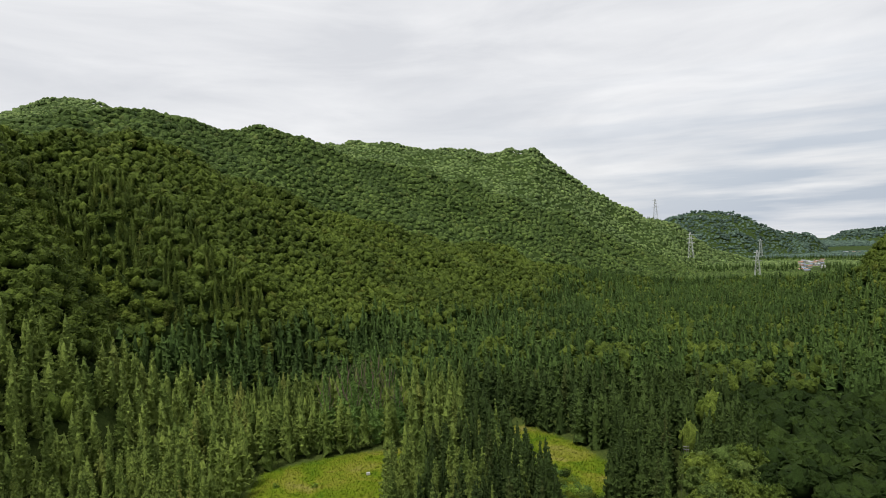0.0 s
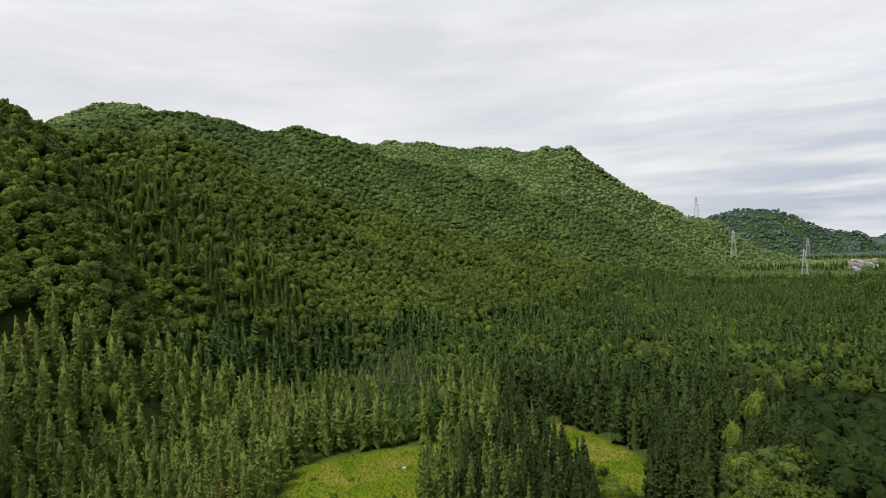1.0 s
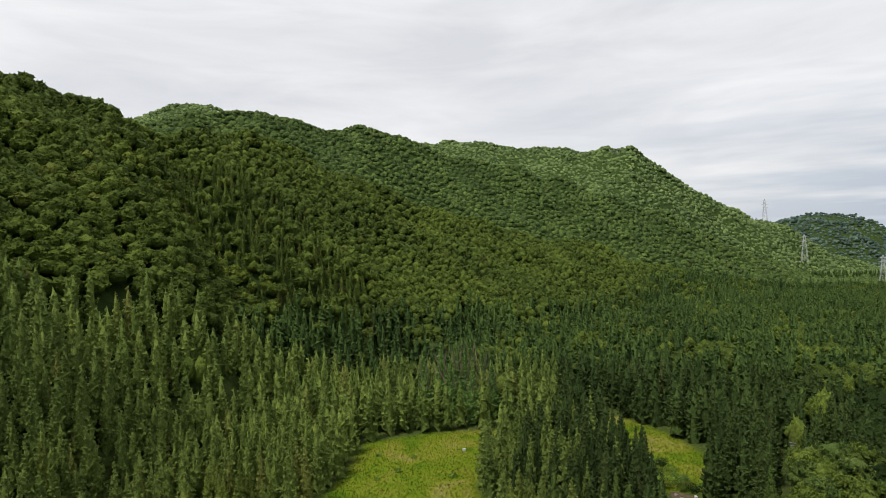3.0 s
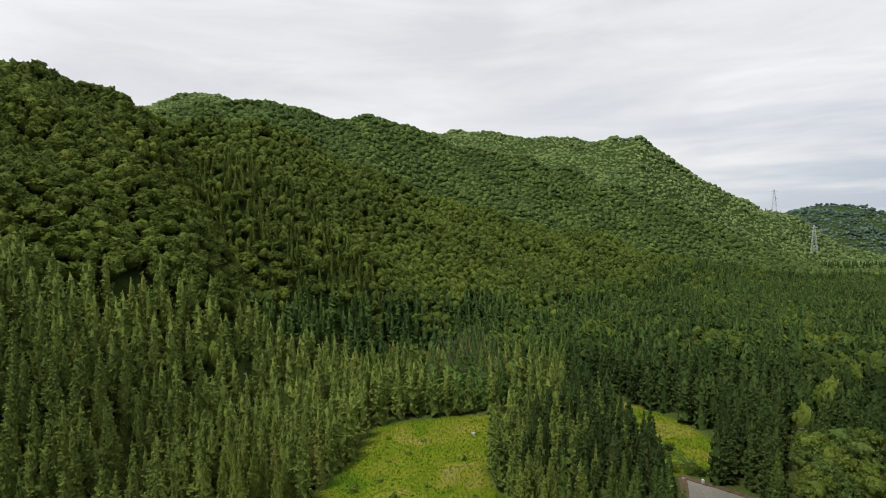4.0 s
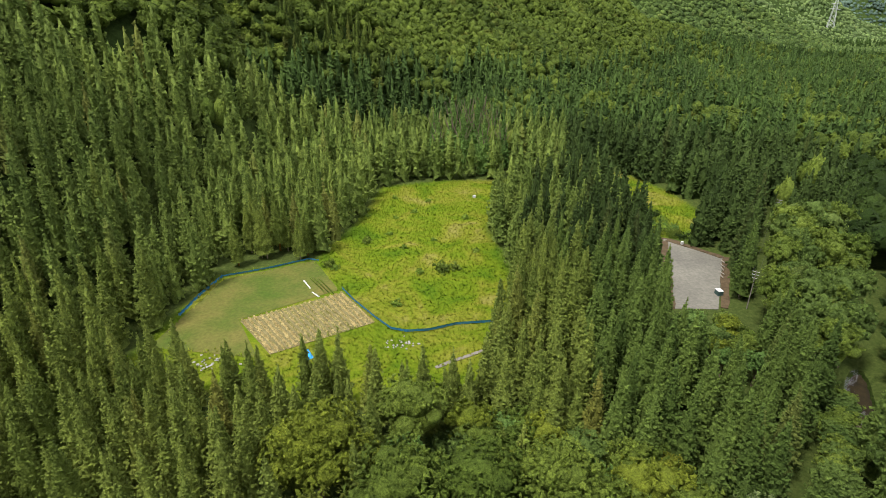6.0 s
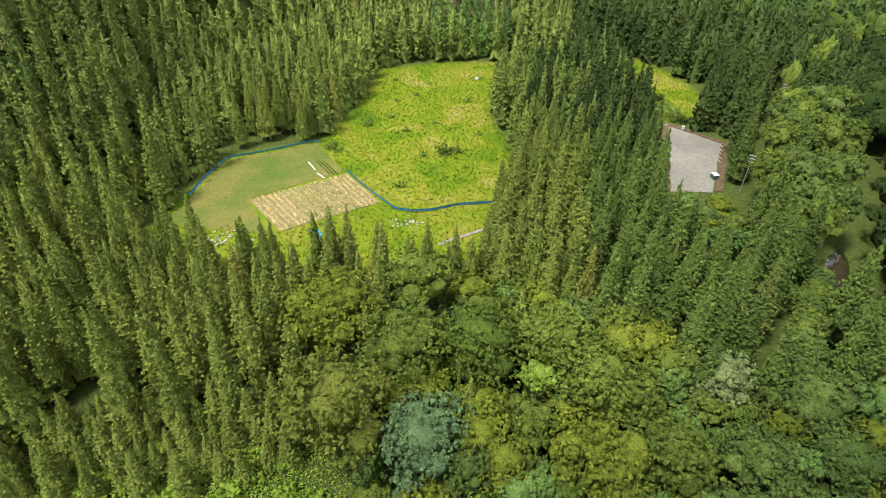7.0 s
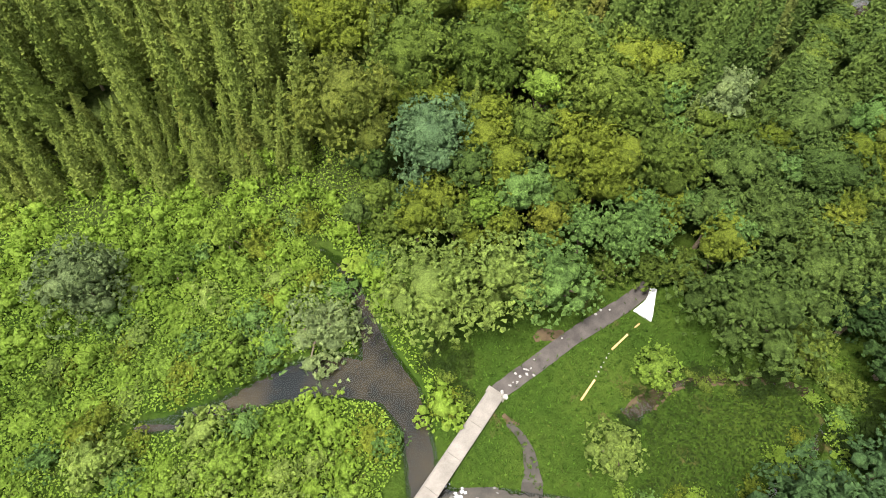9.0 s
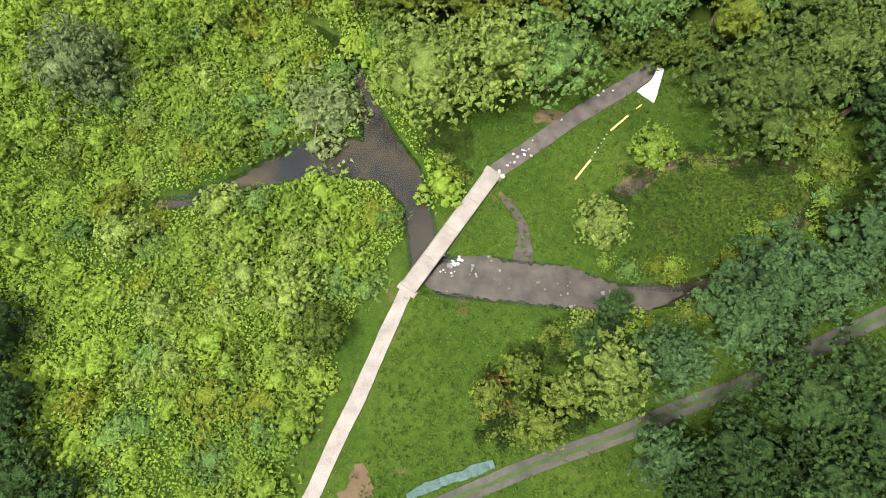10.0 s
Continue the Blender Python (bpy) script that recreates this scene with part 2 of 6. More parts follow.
M["straw"] = plain("dry_straw_crop", (0.30, 0.235, 0.095), (0.47, 0.385, 0.18), 0.8, 0.9)
M["cropgreen"] = plain("fading_green_crop", (0.13, 0.15, 0.035), (0.26, 0.24, 0.08), 0.8, 0.9)
M["mown"] = plain("mown_dry_grass", (0.050, 0.088, 0.008), (0.125, 0.115, 0.028), 0.07, 0.95, 0.8, 0.2)
M["verge"] = plain("worn_grass", (0.026, 0.048, 0.014), (0.050, 0.070, 0.024), 0.4, 0.95)
M["net"] = plain("blue_netting", (0.016, 0.11, 0.21), (0.03, 0.17, 0.30), 0.6, 0.7)
M["teal"] = plain("faded_teal_sheet", (0.032, 0.066, 0.060), (0.060, 0.100, 0.092), 0.5, 0.6)
M["tarp"] = plain("bright_blue_tarpaulin", (0.02, 0.24, 0.62), (0.04, 0.34, 0.75), 0.8, 0.4)
M["white"] = plain("white_plastic", (0.40, 0.41, 0.42), (0.55, 0.55, 0.55), 0.9, 0.5)
M["wood"] = plain("pale_sawn_wood", (0.42, 0.26, 0.11), (0.60, 0.42, 0.20), 1.5, 0.8)
M["post"] = plain("grey_wood_post", (0.20, 0.18, 0.15), (0.30, 0.27, 0.23), 2.0, 0.9)
M["steel"] = plain("galvanised_steel", (0.42, 0.44, 0.45), (0.55, 0.57, 0.58), 0.3, 0.5)
M["cable"] = plain("black_cable", (0.03, 0.03, 0.03), (0.05, 0.05, 0.05), 1.0, 0.6)
M["foam"] = plain("white_foam", (0.28, 0.29, 0.30), (0.42, 0.43, 0.43), 2.0, 0.6)

k = Mat("stream_water", 0.06, 0.5)
k.b.inputs["Base Color"].default_value = (0.02, 0.024, 0.026, 1)
k.bump(k.noise(1.4, 3.0), 0.12, 0.1)
lw = k.n.new("ShaderNodeFresnel")
lw.inputs["IOR"].default_value = 1.33
tp = k.n.new("ShaderNodeBsdfTransparent")
tp.inputs["Color"].default_value = (0.62, 0.66, 0.64, 1)
gl = k.n.new("ShaderNodeBsdfGlossy")
gl.inputs["Roughness"].default_value = 0.06
mx = k.n.new("ShaderNodeMixShader")
boost = k.math("MULTIPLY", lw.outputs["Fac"], 1.5)
k.l.new(boost, mx.inputs["Fac"])
k.l.new(tp.outputs["BSDF"], mx.inputs[1])
k.l.new(gl.outputs["BSDF"], mx.inputs[2])
k.l.new(mx.outputs["Shader"], k.n["Material Output"].inputs["Surface"])
M["water"] = k.m

# ================= the lie of the land =================
CX, CY = 8.0, -20.0        # centre of the valley survey


def interp(a, table):
    return np.interp(a, [q[0] for q in table], [q[1] for q in table])


def up(a, pairs, eye=95.0, tree=13.0):
    """A crest from (bearing, range, sight angle): bearing to range and height."""
    return [(b, r) for b, r, e in pairs], [(b, eye + r * math.tan(radians(e)) - tree) for b, r, e in pairs]


NEAR_R, NEAR_Z = up(0, [(-180, 520, 6), (-90, 470, 12), (-44.6, 480, 13.6), (-41.7, 490, 12.4), (-37.8, 510, 11.6), (-34.5, 530, 10.3), (-30.4, 550, 9.5), (-27.1, 570, 9.3),
                        (-23.1, 590, 8.2), (-17.9, 620, 5.9), (-12.6, 650, 3.4), (-7.2, 680, 1.2), (-1.7, 710, -0.1), (3.6, 750, -1.2), (8.7, 800, -3.1), (16, 880, -5.0),
                        (22.5, 960, -5.6), (29, 1000, -5.6), (32, 900, -5.4), (34, 820, -5.2), (35.2, 800, -4.6), (36.9, 780, -2.1), (45, 600, 5), (70, 450, 9), (120, 420, 8), (180, 520, 6)])
FOOT = [(-180, 170), (-110, 150), (-60, 150), (-45, 165), (-30, 250), (-18, 330), (-7, 390), (4, 450), (16, 640), (22, 800), (29, 800), (33, 500), (37, 330), (45, 200), (60, 130), (90, 105), (130, 130), (180, 170)]
MID_R, MID_Z = up(0, [(-180, 900, 6), (-60, 850, 8), (-40, 880, 9.5), (-36, 880, 11.0), (-32.6, 900, 11.3), (-26, 940, 12.5), (-21.9, 960, 11.2), (-18.8, 980, 10.2), (-15.1, 1000, 10.7), (-12.4, 1020, 9.7),
                      (-9.1, 1040, 8.4), (-1.5, 1080, 6.2), (3.8, 1120, 4.3), (8.9, 1180, 2.5), (13.7, 1260, 0.4), (18.3, 1350, -2.0), (22.5, 1450, -4.0), (26, 1500, -5.6), (34, 1500, -5.6), (40, 1200, 3), (60, 900, 8), (180, 900, 6)])
FAR_R, FAR_Z = up(0, [(-180, 1700, 5), (-60, 1700, 8), (-40, 2000, 8.5), (-37.5, 2000, 10.0), (-35.2, 2000, 11.0), (-32.1, 2000, 12.3), (-28.9, 2000, 11.7), (-24, 1900, 9.0), (-6.4, 1750, 8.6), (-4.2, 1750, 8.7), (1.7, 1760, 7.5),
                      (3.8, 1760, 7.2), (5.9, 1760, 7.5), (9.2, 1760, 7.4), (11.4, 1800, 5.4), (14.7, 1850, 2.9), (19.2, 1950, 0.4), (21.7, 2000, -0.4), (24.5, 2100, -2.6), (28.9, 2200, -4.6), (34, 2200, -5.2), (40, 2000, 2), (60, 1700, 6), (180, 1700, 5)])
LAST_R, LAST_Z = up(0, [(-180, 3000, 3), (-60, 3000, 5), (0, 3000, 3), (19, 3000, -0.8), (21.3, 3000, 0.1), (23.8, 3000, 0.6), (25, 3000, 0.4), (26.5, 3000, -0.1), (28.2, 3000, -0.8), (30.6, 3100, -1.5), (31.8, 3100, -1.7),
                        (32.9, 3200, -2.9), (33.7, 3300, -3.8), (35, 3300, -4.4), (40, 3300, -3), (60, 3000, 2), (180, 3000, 3)])
END_R, END_Z = up(0, [(-180, 4500, 2), (0, 4500, 1), (20, 4500, -1.0), (30, 4500, -3.2), (32.6, 4500, -2.7), (34.5, 4500, -1.8), (36.9, 4500, -1.4), (45, 4500, 0), (180, 4500, 2)])


def base_height(x, y):
    """Valley floor: the field terrace, the lower river flat, and the fall of the valley downstream."""
    r, az = np.hypot(x - CX, y - CY), np.degrees(np.arctan2(x - CX, y - CY))
    t = np.clip((y - 6.0 - 0.12 * x) / 34.0, 0, 1)
    bank = t * t * (3 - 2 * t)
    s = np.clip((x - 76.0) / 8.0, 0, 1) * np.clip((150 - y) / 40, 0, 1)
    z = -8.0 + 8.0 * bank * (1 - s * s * (3 - 2 * s))
    z = z - 0.039 * np.clip(r - 420, 0, 3000) * np.clip((az + 5) / 15, 0, 1) * np.clip((60 - az) / 20, 0, 1)
    return z


RIVER = [(-29, 5.6), (-25, 3.5), (-21, -1), (-18, -5), (-15.5, -10), (-12, -16), (-8, -20), (-4.8, -24), (-3.0, -29), (-1.2, -34), (3.0, -36.0), (10, -35.0), (21, -34.2), (30, -34.6), (39, -32), (46.7, -28), (51, -23.5), (56.2, -18.6), (59.7, -13), (60, -7), (62, 0), (66, 8), (73, 30), (80, 60), (87, 92), (91, 106), (95, 116), (99, 124)]
RIVER_W = [0.9, 1.1, 1.2, 1.6, 2.2, 3.4, 3.6, 2.6, 2.6, 2.8, 3.4, 3.8, 3.6, 2.6, 1.9, 1.3, 0.9, 1.2, 0.8, 0.6, 0.5, 0.8, 1.0, 1.6, 3.2, 3.4, 2.6, 1.0]
POOL = [(-47, -33), (-41, -30.5), (-35, -27.5), (-30, -23.5), (-25, -20.5), (-19, -18.6), (-12, -18.4)]
POOL_W = [1.2, 1.5, 2.0, 2.8, 3.6, 4.0, 3.8]


LANE = [(-3.2, -39.2), (-4.0, -43), (-4.9, -46.6), (-6.9, -56), (-8.7, -63), (-10.4, -70.5), (-13, -80), (-16, -92)]
TRACK = [(7.3, -17.2), (12.2, -12.0), (16.4, -7.5), (20.3, -3.5), (24.3, 0.2), (28.3, 4.0), (32, 8)]
ROAD = [(-12, -81), (0, -74), (10.4, -67.7), (18.2, -62.7), (24.3, -59.2), (32.1, -55.0), (39.9, -50), (48, -45.5), (56.2, -39.8), (64.6, -33.9), (70.4, -30.1), (95, -12), (120, 10)]
BRIDGE = [(7.0, -17.6), (-3.0, -39.2)]


def line_distance(x, y, line, width=None):
    """Distance to a line, less its half-width there."""
    best = np.full(np.shape(x), 1e9)
    for i in range(len(line) - 1):
        (ax, ay), (bx, by) = line[i], line[i + 1]
        dx, dy = bx - ax, by - ay
        s = np.clip(((x - ax) * dx + (y - ay) * dy) / (dx * dx + dy * dy), 0, 1)
        d = np.hypot(x - ax - s * dx, y - ay - s * dy)
        if width:
            d = d - (width[i] + (width[i + 1] - width[i]) * s)
        best = np.minimum(best, d)
    return best


def wave(x, y, size, seed):
    """Smooth relief of about that size from a few crossed waves, in -1 to 1."""
    rng = np.random.RandomState(seed)
    out = np.zeros(np.shape(x))
    for i in range(7):
        a, f, p = rng.rand() * 6.283, (0.6 + 0.9 * rng.rand()) * 6.283 / size, rng.rand() * 6.283
        out = out + np.sin((x * np.cos(a) + y * np.sin(a)) * f + p + 0.8 * np.sin((y * np.cos(a) - x * np.sin(a)) * f * 0.6 + p * 2))
    return out / 4.0


def height(x, y):
    x, y = np.asarray(x, float), np.asarray(y, float)
    r, az = np.hypot(x - CX, y - CY), np.degrees(np.arctan2(x - CX, y - CY))
    base = base_height(x, y)
    f = interp(az, FOOT)
    rs = [f * 0, f - 30, interp(az, NEAR_R)]
    zs = [f * 0 - 400, f * 0 - 18 + np.minimum(base, 0), interp(az, NEAR_Z)]
    for R, Z, drop in ((MID_R, MID_Z, 45), (FAR_R, FAR_Z, 80), (LAST_R, LAST_Z, 120), (END_R, END_Z, 150)):
        r1, z1 = interp(az, R), interp(az, Z)
        rm = rs[-1] * 0.55 + r1 * 0.45
        rs += [rm, r1]
        zs += [np.minimum(zs[-1], z1) - drop, z1]
    rs.append(rs[-1] + 600)
    zs.append(zs[-1] - 200)
    prof = zs[-1] + 0 * r
    for i in range(len(rs) - 2, -1, -1):
        s = np.clip((r - rs[i]) / np.maximum(rs[i + 1] - rs[i], 1), 0, 1)
        prof = np.where(r < rs[i + 1], zs[i] + (zs[i + 1] - zs[i]) * s, prof)
    # spurs and gullies on the hills
    rough = np.clip((prof - base) / 60, 0, 1)
    prof = prof + rough * (7 * wave(x, y, 130, 3) + 4 * wave(x, y, 60, 5)) + np.clip((r - 700) / 800, 0, 1) * 14 * wave(x, y, 330, 9)
    spur = line_distance(x, y, [(-245, 312), (-200, 278), (-150, 235), (-118, 215)])
    prof = prof + rough * (20 * np.exp(-(spur / 30) ** 2))
    gully = line_distance(x, y, [(-262, 400), (-190, 330), (-125, 262)])
    prof = prof - rough * 20 * np.exp(-(gully / 22) ** 2)
    k = 7.0
    d = np.clip(0.5 + (prof - base) / (2 * k), 0, 1)
    z = base * (1 - d) + prof * d + k * d * (1 - d)
    w = np.minimum(line_distance(x, y, RIVER, RIVER_W), line_distance(x, y, POOL, POOL_W))
    z = z - 1.7 * np.clip(0.5 - w / 2.4, 0, 1)
    way = np.minimum(np.minimum(line_distance(x, y, LANE), line_distance(x, y, TRACK)), np.minimum(line_distance(x, y, ROAD), line_distance(x, y, BRIDGE)))
    z = z + 0.35 * wave(x, y, 17, 12) * np.clip(w / 4, 0, 1) * np.clip((way - 2) / 5, 0, 1) * np.clip((95 - y) / 60, 0.15, 1)
    return z


def inside(x, y, poly):
    n, hit = len(poly), np.zeros(np.shape(x), bool)
    for i in range(n):
        (ax, ay), (bx, by) = poly[i], poly[(i + 1) % n]
        c = ((ay > y) != (by > y)) & (x < (bx - ax) * (y - ay) / ((by - ay) or 1e-9) + ax)
        hit = hit ^ c
    return hit


def raw_mesh(name, verts, tris, mats, smooth=True, slots=None, tint=None):
    """A mesh from arrays of corners and triangles; smooth: all of it, none, or the first so many triangles."""
    verts, tris = np.asarray(verts, np.float32), np.asarray(tris, np.int32)
    me = bpy.data.meshes.new(name)
    me.vertices.add(len(verts))
    me.vertices.foreach_set("co", verts.ravel())
    me.loops.add(tris.size)
    me.loops.foreach_set("vertex_index", tris.ravel())
    me.polygons.add(len(tris))
    me.polygons.foreach_set("loop_start", np.arange(0, tris.size, 3, dtype=np.int32))
    me.polygons.foreach_set("use_smooth", smooth if isinstance(smooth, np.ndarray) else np.arange(len(tris)) < (len(tris) if smooth is True else int(smooth)))
    for m in mats:
        me.materials.append(m)
    if slots is not None:
        me.polygons.foreach_set("material_index", np.asarray(slots, np.int32))
    if tint is not None:
        me.attributes.new("tint", "FLOAT", "POINT").data.foreach_set("value", np.asarray(tint, np.float32))
    me.update()
    me.validate()
    return me


def part(name, bm, material, parent, label=""):
    """Links a bmesh or a mesh as one object under a thing."""
    if isinstance(bm, bmesh.types.BMesh):
        me = bpy.data.meshes.new(name)
        bm.to_mesh(me)
        bm.free()
    else:
        me = bm
    if material:
        me.materials.clear()
        me.materials.append(material)
    ob = new(name, me)
    ob.parent = parent
    if label:
        tagged(ob, label)
    return ob


# clearings in the wood
MEADOW = [(-71, 143), (-66, 180), (-67, 222), (-40, 236), (-1, 244), (-9, 215), (-15, 180), (-8, 160), (-3, 143), (-4, 112), (-5, 84), (-18, 74), (-34, 70), (-50, 68), (-80, 70), (-99, 78), (-99, 124)]
LOT = [(53, 182), (71, 168), (60, 130), (46, 128)]
LOT_EDGE = [(47, 188), (72.5, 171), (64, 136), (61.5, 112), (58, 92), (41, 90), (41, 128)]
GLADE = [(31, 260), (46, 264), (65, 238), (75, 208), (66, 184), (50, 183), (41, 205)]

# ground sheet, from the river flat to the far ranges
angles = np.radians(np.concatenate([np.arange(-52, 46, 0.5), np.arange(46, 132, 0.9), np.arange(132, 308, 2.5)]))
rows = np.concatenate([np.arange(2, 70, 1.5), np.arange(70, 330, 2.5), 330 * 1.021 ** np.arange(1, 132)])
rows = rows[rows < 4990]
aa, rr = np.meshgrid(angles, rows)
gx, gy = CX + rr * np.sin(aa), CY + rr * np.cos(aa)
gz = height(gx, gy)
gv = np.concatenate([[[CX, CY, float(height(CX, CY))]], np.stack([gx, gy, gz], -1).reshape(-1, 3)])
na, nr = len(angles), len(rows)
i0 = 1 + np.arange(nr - 1)[:, None] * na + np.arange(na)[None]
i1 = 1 + np.arange(nr - 1)[:, None] * na + (np.arange(na)[None] + 1) % na
quads = np.stack([i0, i0 + na, i1 + na, i0, i1 + na, i1], -1).reshape(-1, 3)
fan = np.stack([np.zeros(na, int), 1 + np.arange(na), 1 + (np.arange(na) + 1) % na], -1)
gt = np.concatenate([fan, quads])
def soft_inside(x, y, poly, edge=3.0):
    d = line_distance(x, y, poly + poly[:1])
    return np.clip(0.5 + np.where(inside(x, y, poly), d, -d) / edge, 0, 1)


g_meadow = np.maximum(soft_inside(gv[:, 0], gv[:, 1], MEADOW, 4.0), soft_inside(gv[:, 0], gv[:, 1], GLADE, 4.0))
g_grass = np.maximum(np.clip((20 + 0.2 * gv[:, 0] - gv[:, 1]) / 10, 0, 1), g_meadow)
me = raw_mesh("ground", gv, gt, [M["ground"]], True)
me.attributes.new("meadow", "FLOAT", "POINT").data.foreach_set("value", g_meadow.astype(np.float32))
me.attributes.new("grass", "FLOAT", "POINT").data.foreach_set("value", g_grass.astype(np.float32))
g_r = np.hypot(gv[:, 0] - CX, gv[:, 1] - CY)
# where that undergrowth with its painted shade lies: far out and on the slopes
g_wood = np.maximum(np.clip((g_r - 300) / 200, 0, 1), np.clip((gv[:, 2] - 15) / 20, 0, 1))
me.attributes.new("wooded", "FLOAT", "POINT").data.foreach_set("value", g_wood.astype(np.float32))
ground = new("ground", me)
tagged(ground, "grassy valley floor rising into wooded mountain slopes", "ground", kind="structure")

# ================= trees =================
bm_ico = bmesh.new()
bmesh.ops.create_icosphere(bm_ico, subdivisions=1, radius=1.0)
ICO_V = np.array([v.co[:] for v in bm_ico.verts])
ICO_F = np.array([[v.index for v in f.verts] for f in bm_ico.faces])
bm_ico.free()
OCT_V = np.array([(1, 0, 0), (-1, 0, 0), (0, 1, 0), (0, -1, 0), (0, 0, 1), (0, 0, -1)], float)
OCT_F = np.array([(0, 2, 4), (2, 1, 4), (1, 3, 4), (3, 0, 4), (2, 0, 5), (1, 2, 5), (3, 1, 5), (0, 3, 5)])


def blobs(rng, centres, sizes, flat=0.7, v=ICO_V, f=ICO_F, jag=0.28):
    """Clumps: jagged balls at the centres."""
    n = len(centres)
    j = 1 + jag * (rng.rand(n, len(v), 1) * 2 - 1)
    a = rng.rand(n) * 6.283
    c, s = np.cos(a)[:, None], np.sin(a)[:, None]
    x = v[None, :, 0] * c - v[None, :, 1] * s
    y = v[None, :, 0] * s + v[None, :, 1] * c
    p = np.stack([x, y, np.broadcast_to(v[None, :, 2] * flat, x.shape)], -1) * j * np.asarray(sizes)[:, None, None] + np.asarray(centres)[:, None, :]
    t = f[None] + (np.arange(n) * len(v))[:, None, None]
    return p.reshape(-1, 3), t.reshape(-1, 3)


def leaves(rng, points, normals, size):
    """Leaf sprays: small bent pairs of triangles that stand off the crown."""
    n = len(points)
    u = rng.randn(n, 3)
    u -= (u * normals).sum(1)[:, None] * normals * 0.6
    u /= np.linalg.norm(u, axis=1)[:, None] + 1e-9
    w = np.cross(normals + 0.5 * rng.randn(n, 3), u)
    w /= np.linalg.norm(w, axis=1)[:, None] + 1e-9
    s = (size * (0.6 + 0.8 * rng.rand(n)))[:, None]
    p = np.stack([points - u * s, points + w * s * 0.6 + normals * s * 0.25, points + u * s, points - w * s * 0.6 + normals * s * 0.25], 1)
    t = np.array([[0, 1, 2], [0, 2, 3]])[None] + (np.arange(n) * 4)[:, None, None]
    return p.reshape(-1, 3), t.reshape(-1, 3)


def join(*pieces):
    v, t, o = [], [], 0
    for a, b in pieces:
        v.append(a)
        t.append(b + o)
        o += len(a)
    return np.concatenate(v), np.concatenate(t)


def tube(points, radii, sides=6):
    """A tapered round limb through the points."""
    points = np.asarray(points, float)
    rings = []
    for i, (p, r) in enumerate(zip(points, radii)):
        d = points[min(i + 1, len(points) - 1)] - points[max(i - 1, 0)]
        d /= np.linalg.norm(d) + 1e-9
        a = np.cross(d, (0.3, 1, 0.1))
        a /= np.linalg.norm(a) + 1e-9
        b = np.cross(d, a)
        ang = np.arange(sides) * 6.2832 / sides
        rings.append(p + r * (np.cos(ang)[:, None] * a + np.sin(ang)[:, None] * b))
    v = np.concatenate(rings)
    t = []
    for i in range(len(points) - 1):
        for j in range(sides):
            a, b = i * sides + j, i * sides + (j + 1) % sides
            t += [(a, b, b + sides), (a, b + sides, a + sides)]
    return v, np.array(t)


def caps(rng, p, n, size, tall=0.75, ragged=0.5):
    """Leaf clusters: small ragged pyramids that point outwards."""
    k = len(p)
    size = np.broadcast_to(np.asarray(size, float), (k,))[:, None]
    t1 = np.cross(n, rng.randn(k, 3))
    t1 /= np.linalg.norm(t1, axis=1)[:, None] + 1e-9
    t2 = np.cross(n, t1)
    a = (np.arange(4) * 1.5708)[None] + 0.5 * rng.rand(k, 4)
    rad = (size * (1 + ragged * (2 * rng.rand(k, 4) - 1)))[:, :, None]
    foot = (p - n * size * 0.25)[:, None] + rad * (np.cos(a)[:, :, None] * t1[:, None] + np.sin(a)[:, :, None] * t2[:, None])
    foot = foot - n[:, None] * (size * 0.5 * rng.rand(k, 4))[:, :, None]
    tip = p + n * size * tall + 0.3 * size * rng.randn(k, 3)
    v = np.concatenate([foot, tip[:, None]], 1)
    t = np.array([[0, 1, 4], [1, 2, 4], [2, 3, 4], [3, 0, 4]])[None] + (np.arange(k) * 5)[:, None, None]
    return v.reshape(-1, 3), t.reshape(-1, 3)


def spear(q):
    """Half-width of a cedar crown from its foot (0) to its tip (1)."""
    return (1 - q) ** 1.0 * (0.85 + 0.15 * np.minimum(q * 4, 1))


def skirt_cone(rng, h, bottom, r, rings, sides, jag=0.22):
    """The shaded heart of a cedar crown: a ragged cone."""
    V, T = [], []
    for i in range(rings):
        q = i / rings
        z = bottom + (h - bottom) * q
        rad = r * spear(q) * (1.12 if i % 2 == 0 else 0.84)
        a = np.arange(sides) * 6.2832 / sides + (0.5 * 6.2832 / sides if i % 2 else 0) + rng.rand() * 0.3
        k = 1 + jag * (rng.rand(sides) * 2 - 1)
        V.append(np.stack([rad * k * np.cos(a), rad * k * np.sin(a), z + (rng.rand(sides) - 0.6) * (h - bottom) / rings * 0.9], -1))
    V.append(np.array([[0.15 * (rng.rand() - 0.5), 0.15 * (rng.rand() - 0.5), h]]))
    for i in range(rings - 1):
        for j in range(sides):
            a, b = i * sides + j, i * sides + (j + 1) % sides
            T += [(a, b, b + sides), (a, b + sides, a + sides)]
    o = (rings - 1) * sides
    T += [(o + j, o + (j + 1) % sides, o + sides) for j in range(sides)]
    return np.concatenate(V), np.array(T)


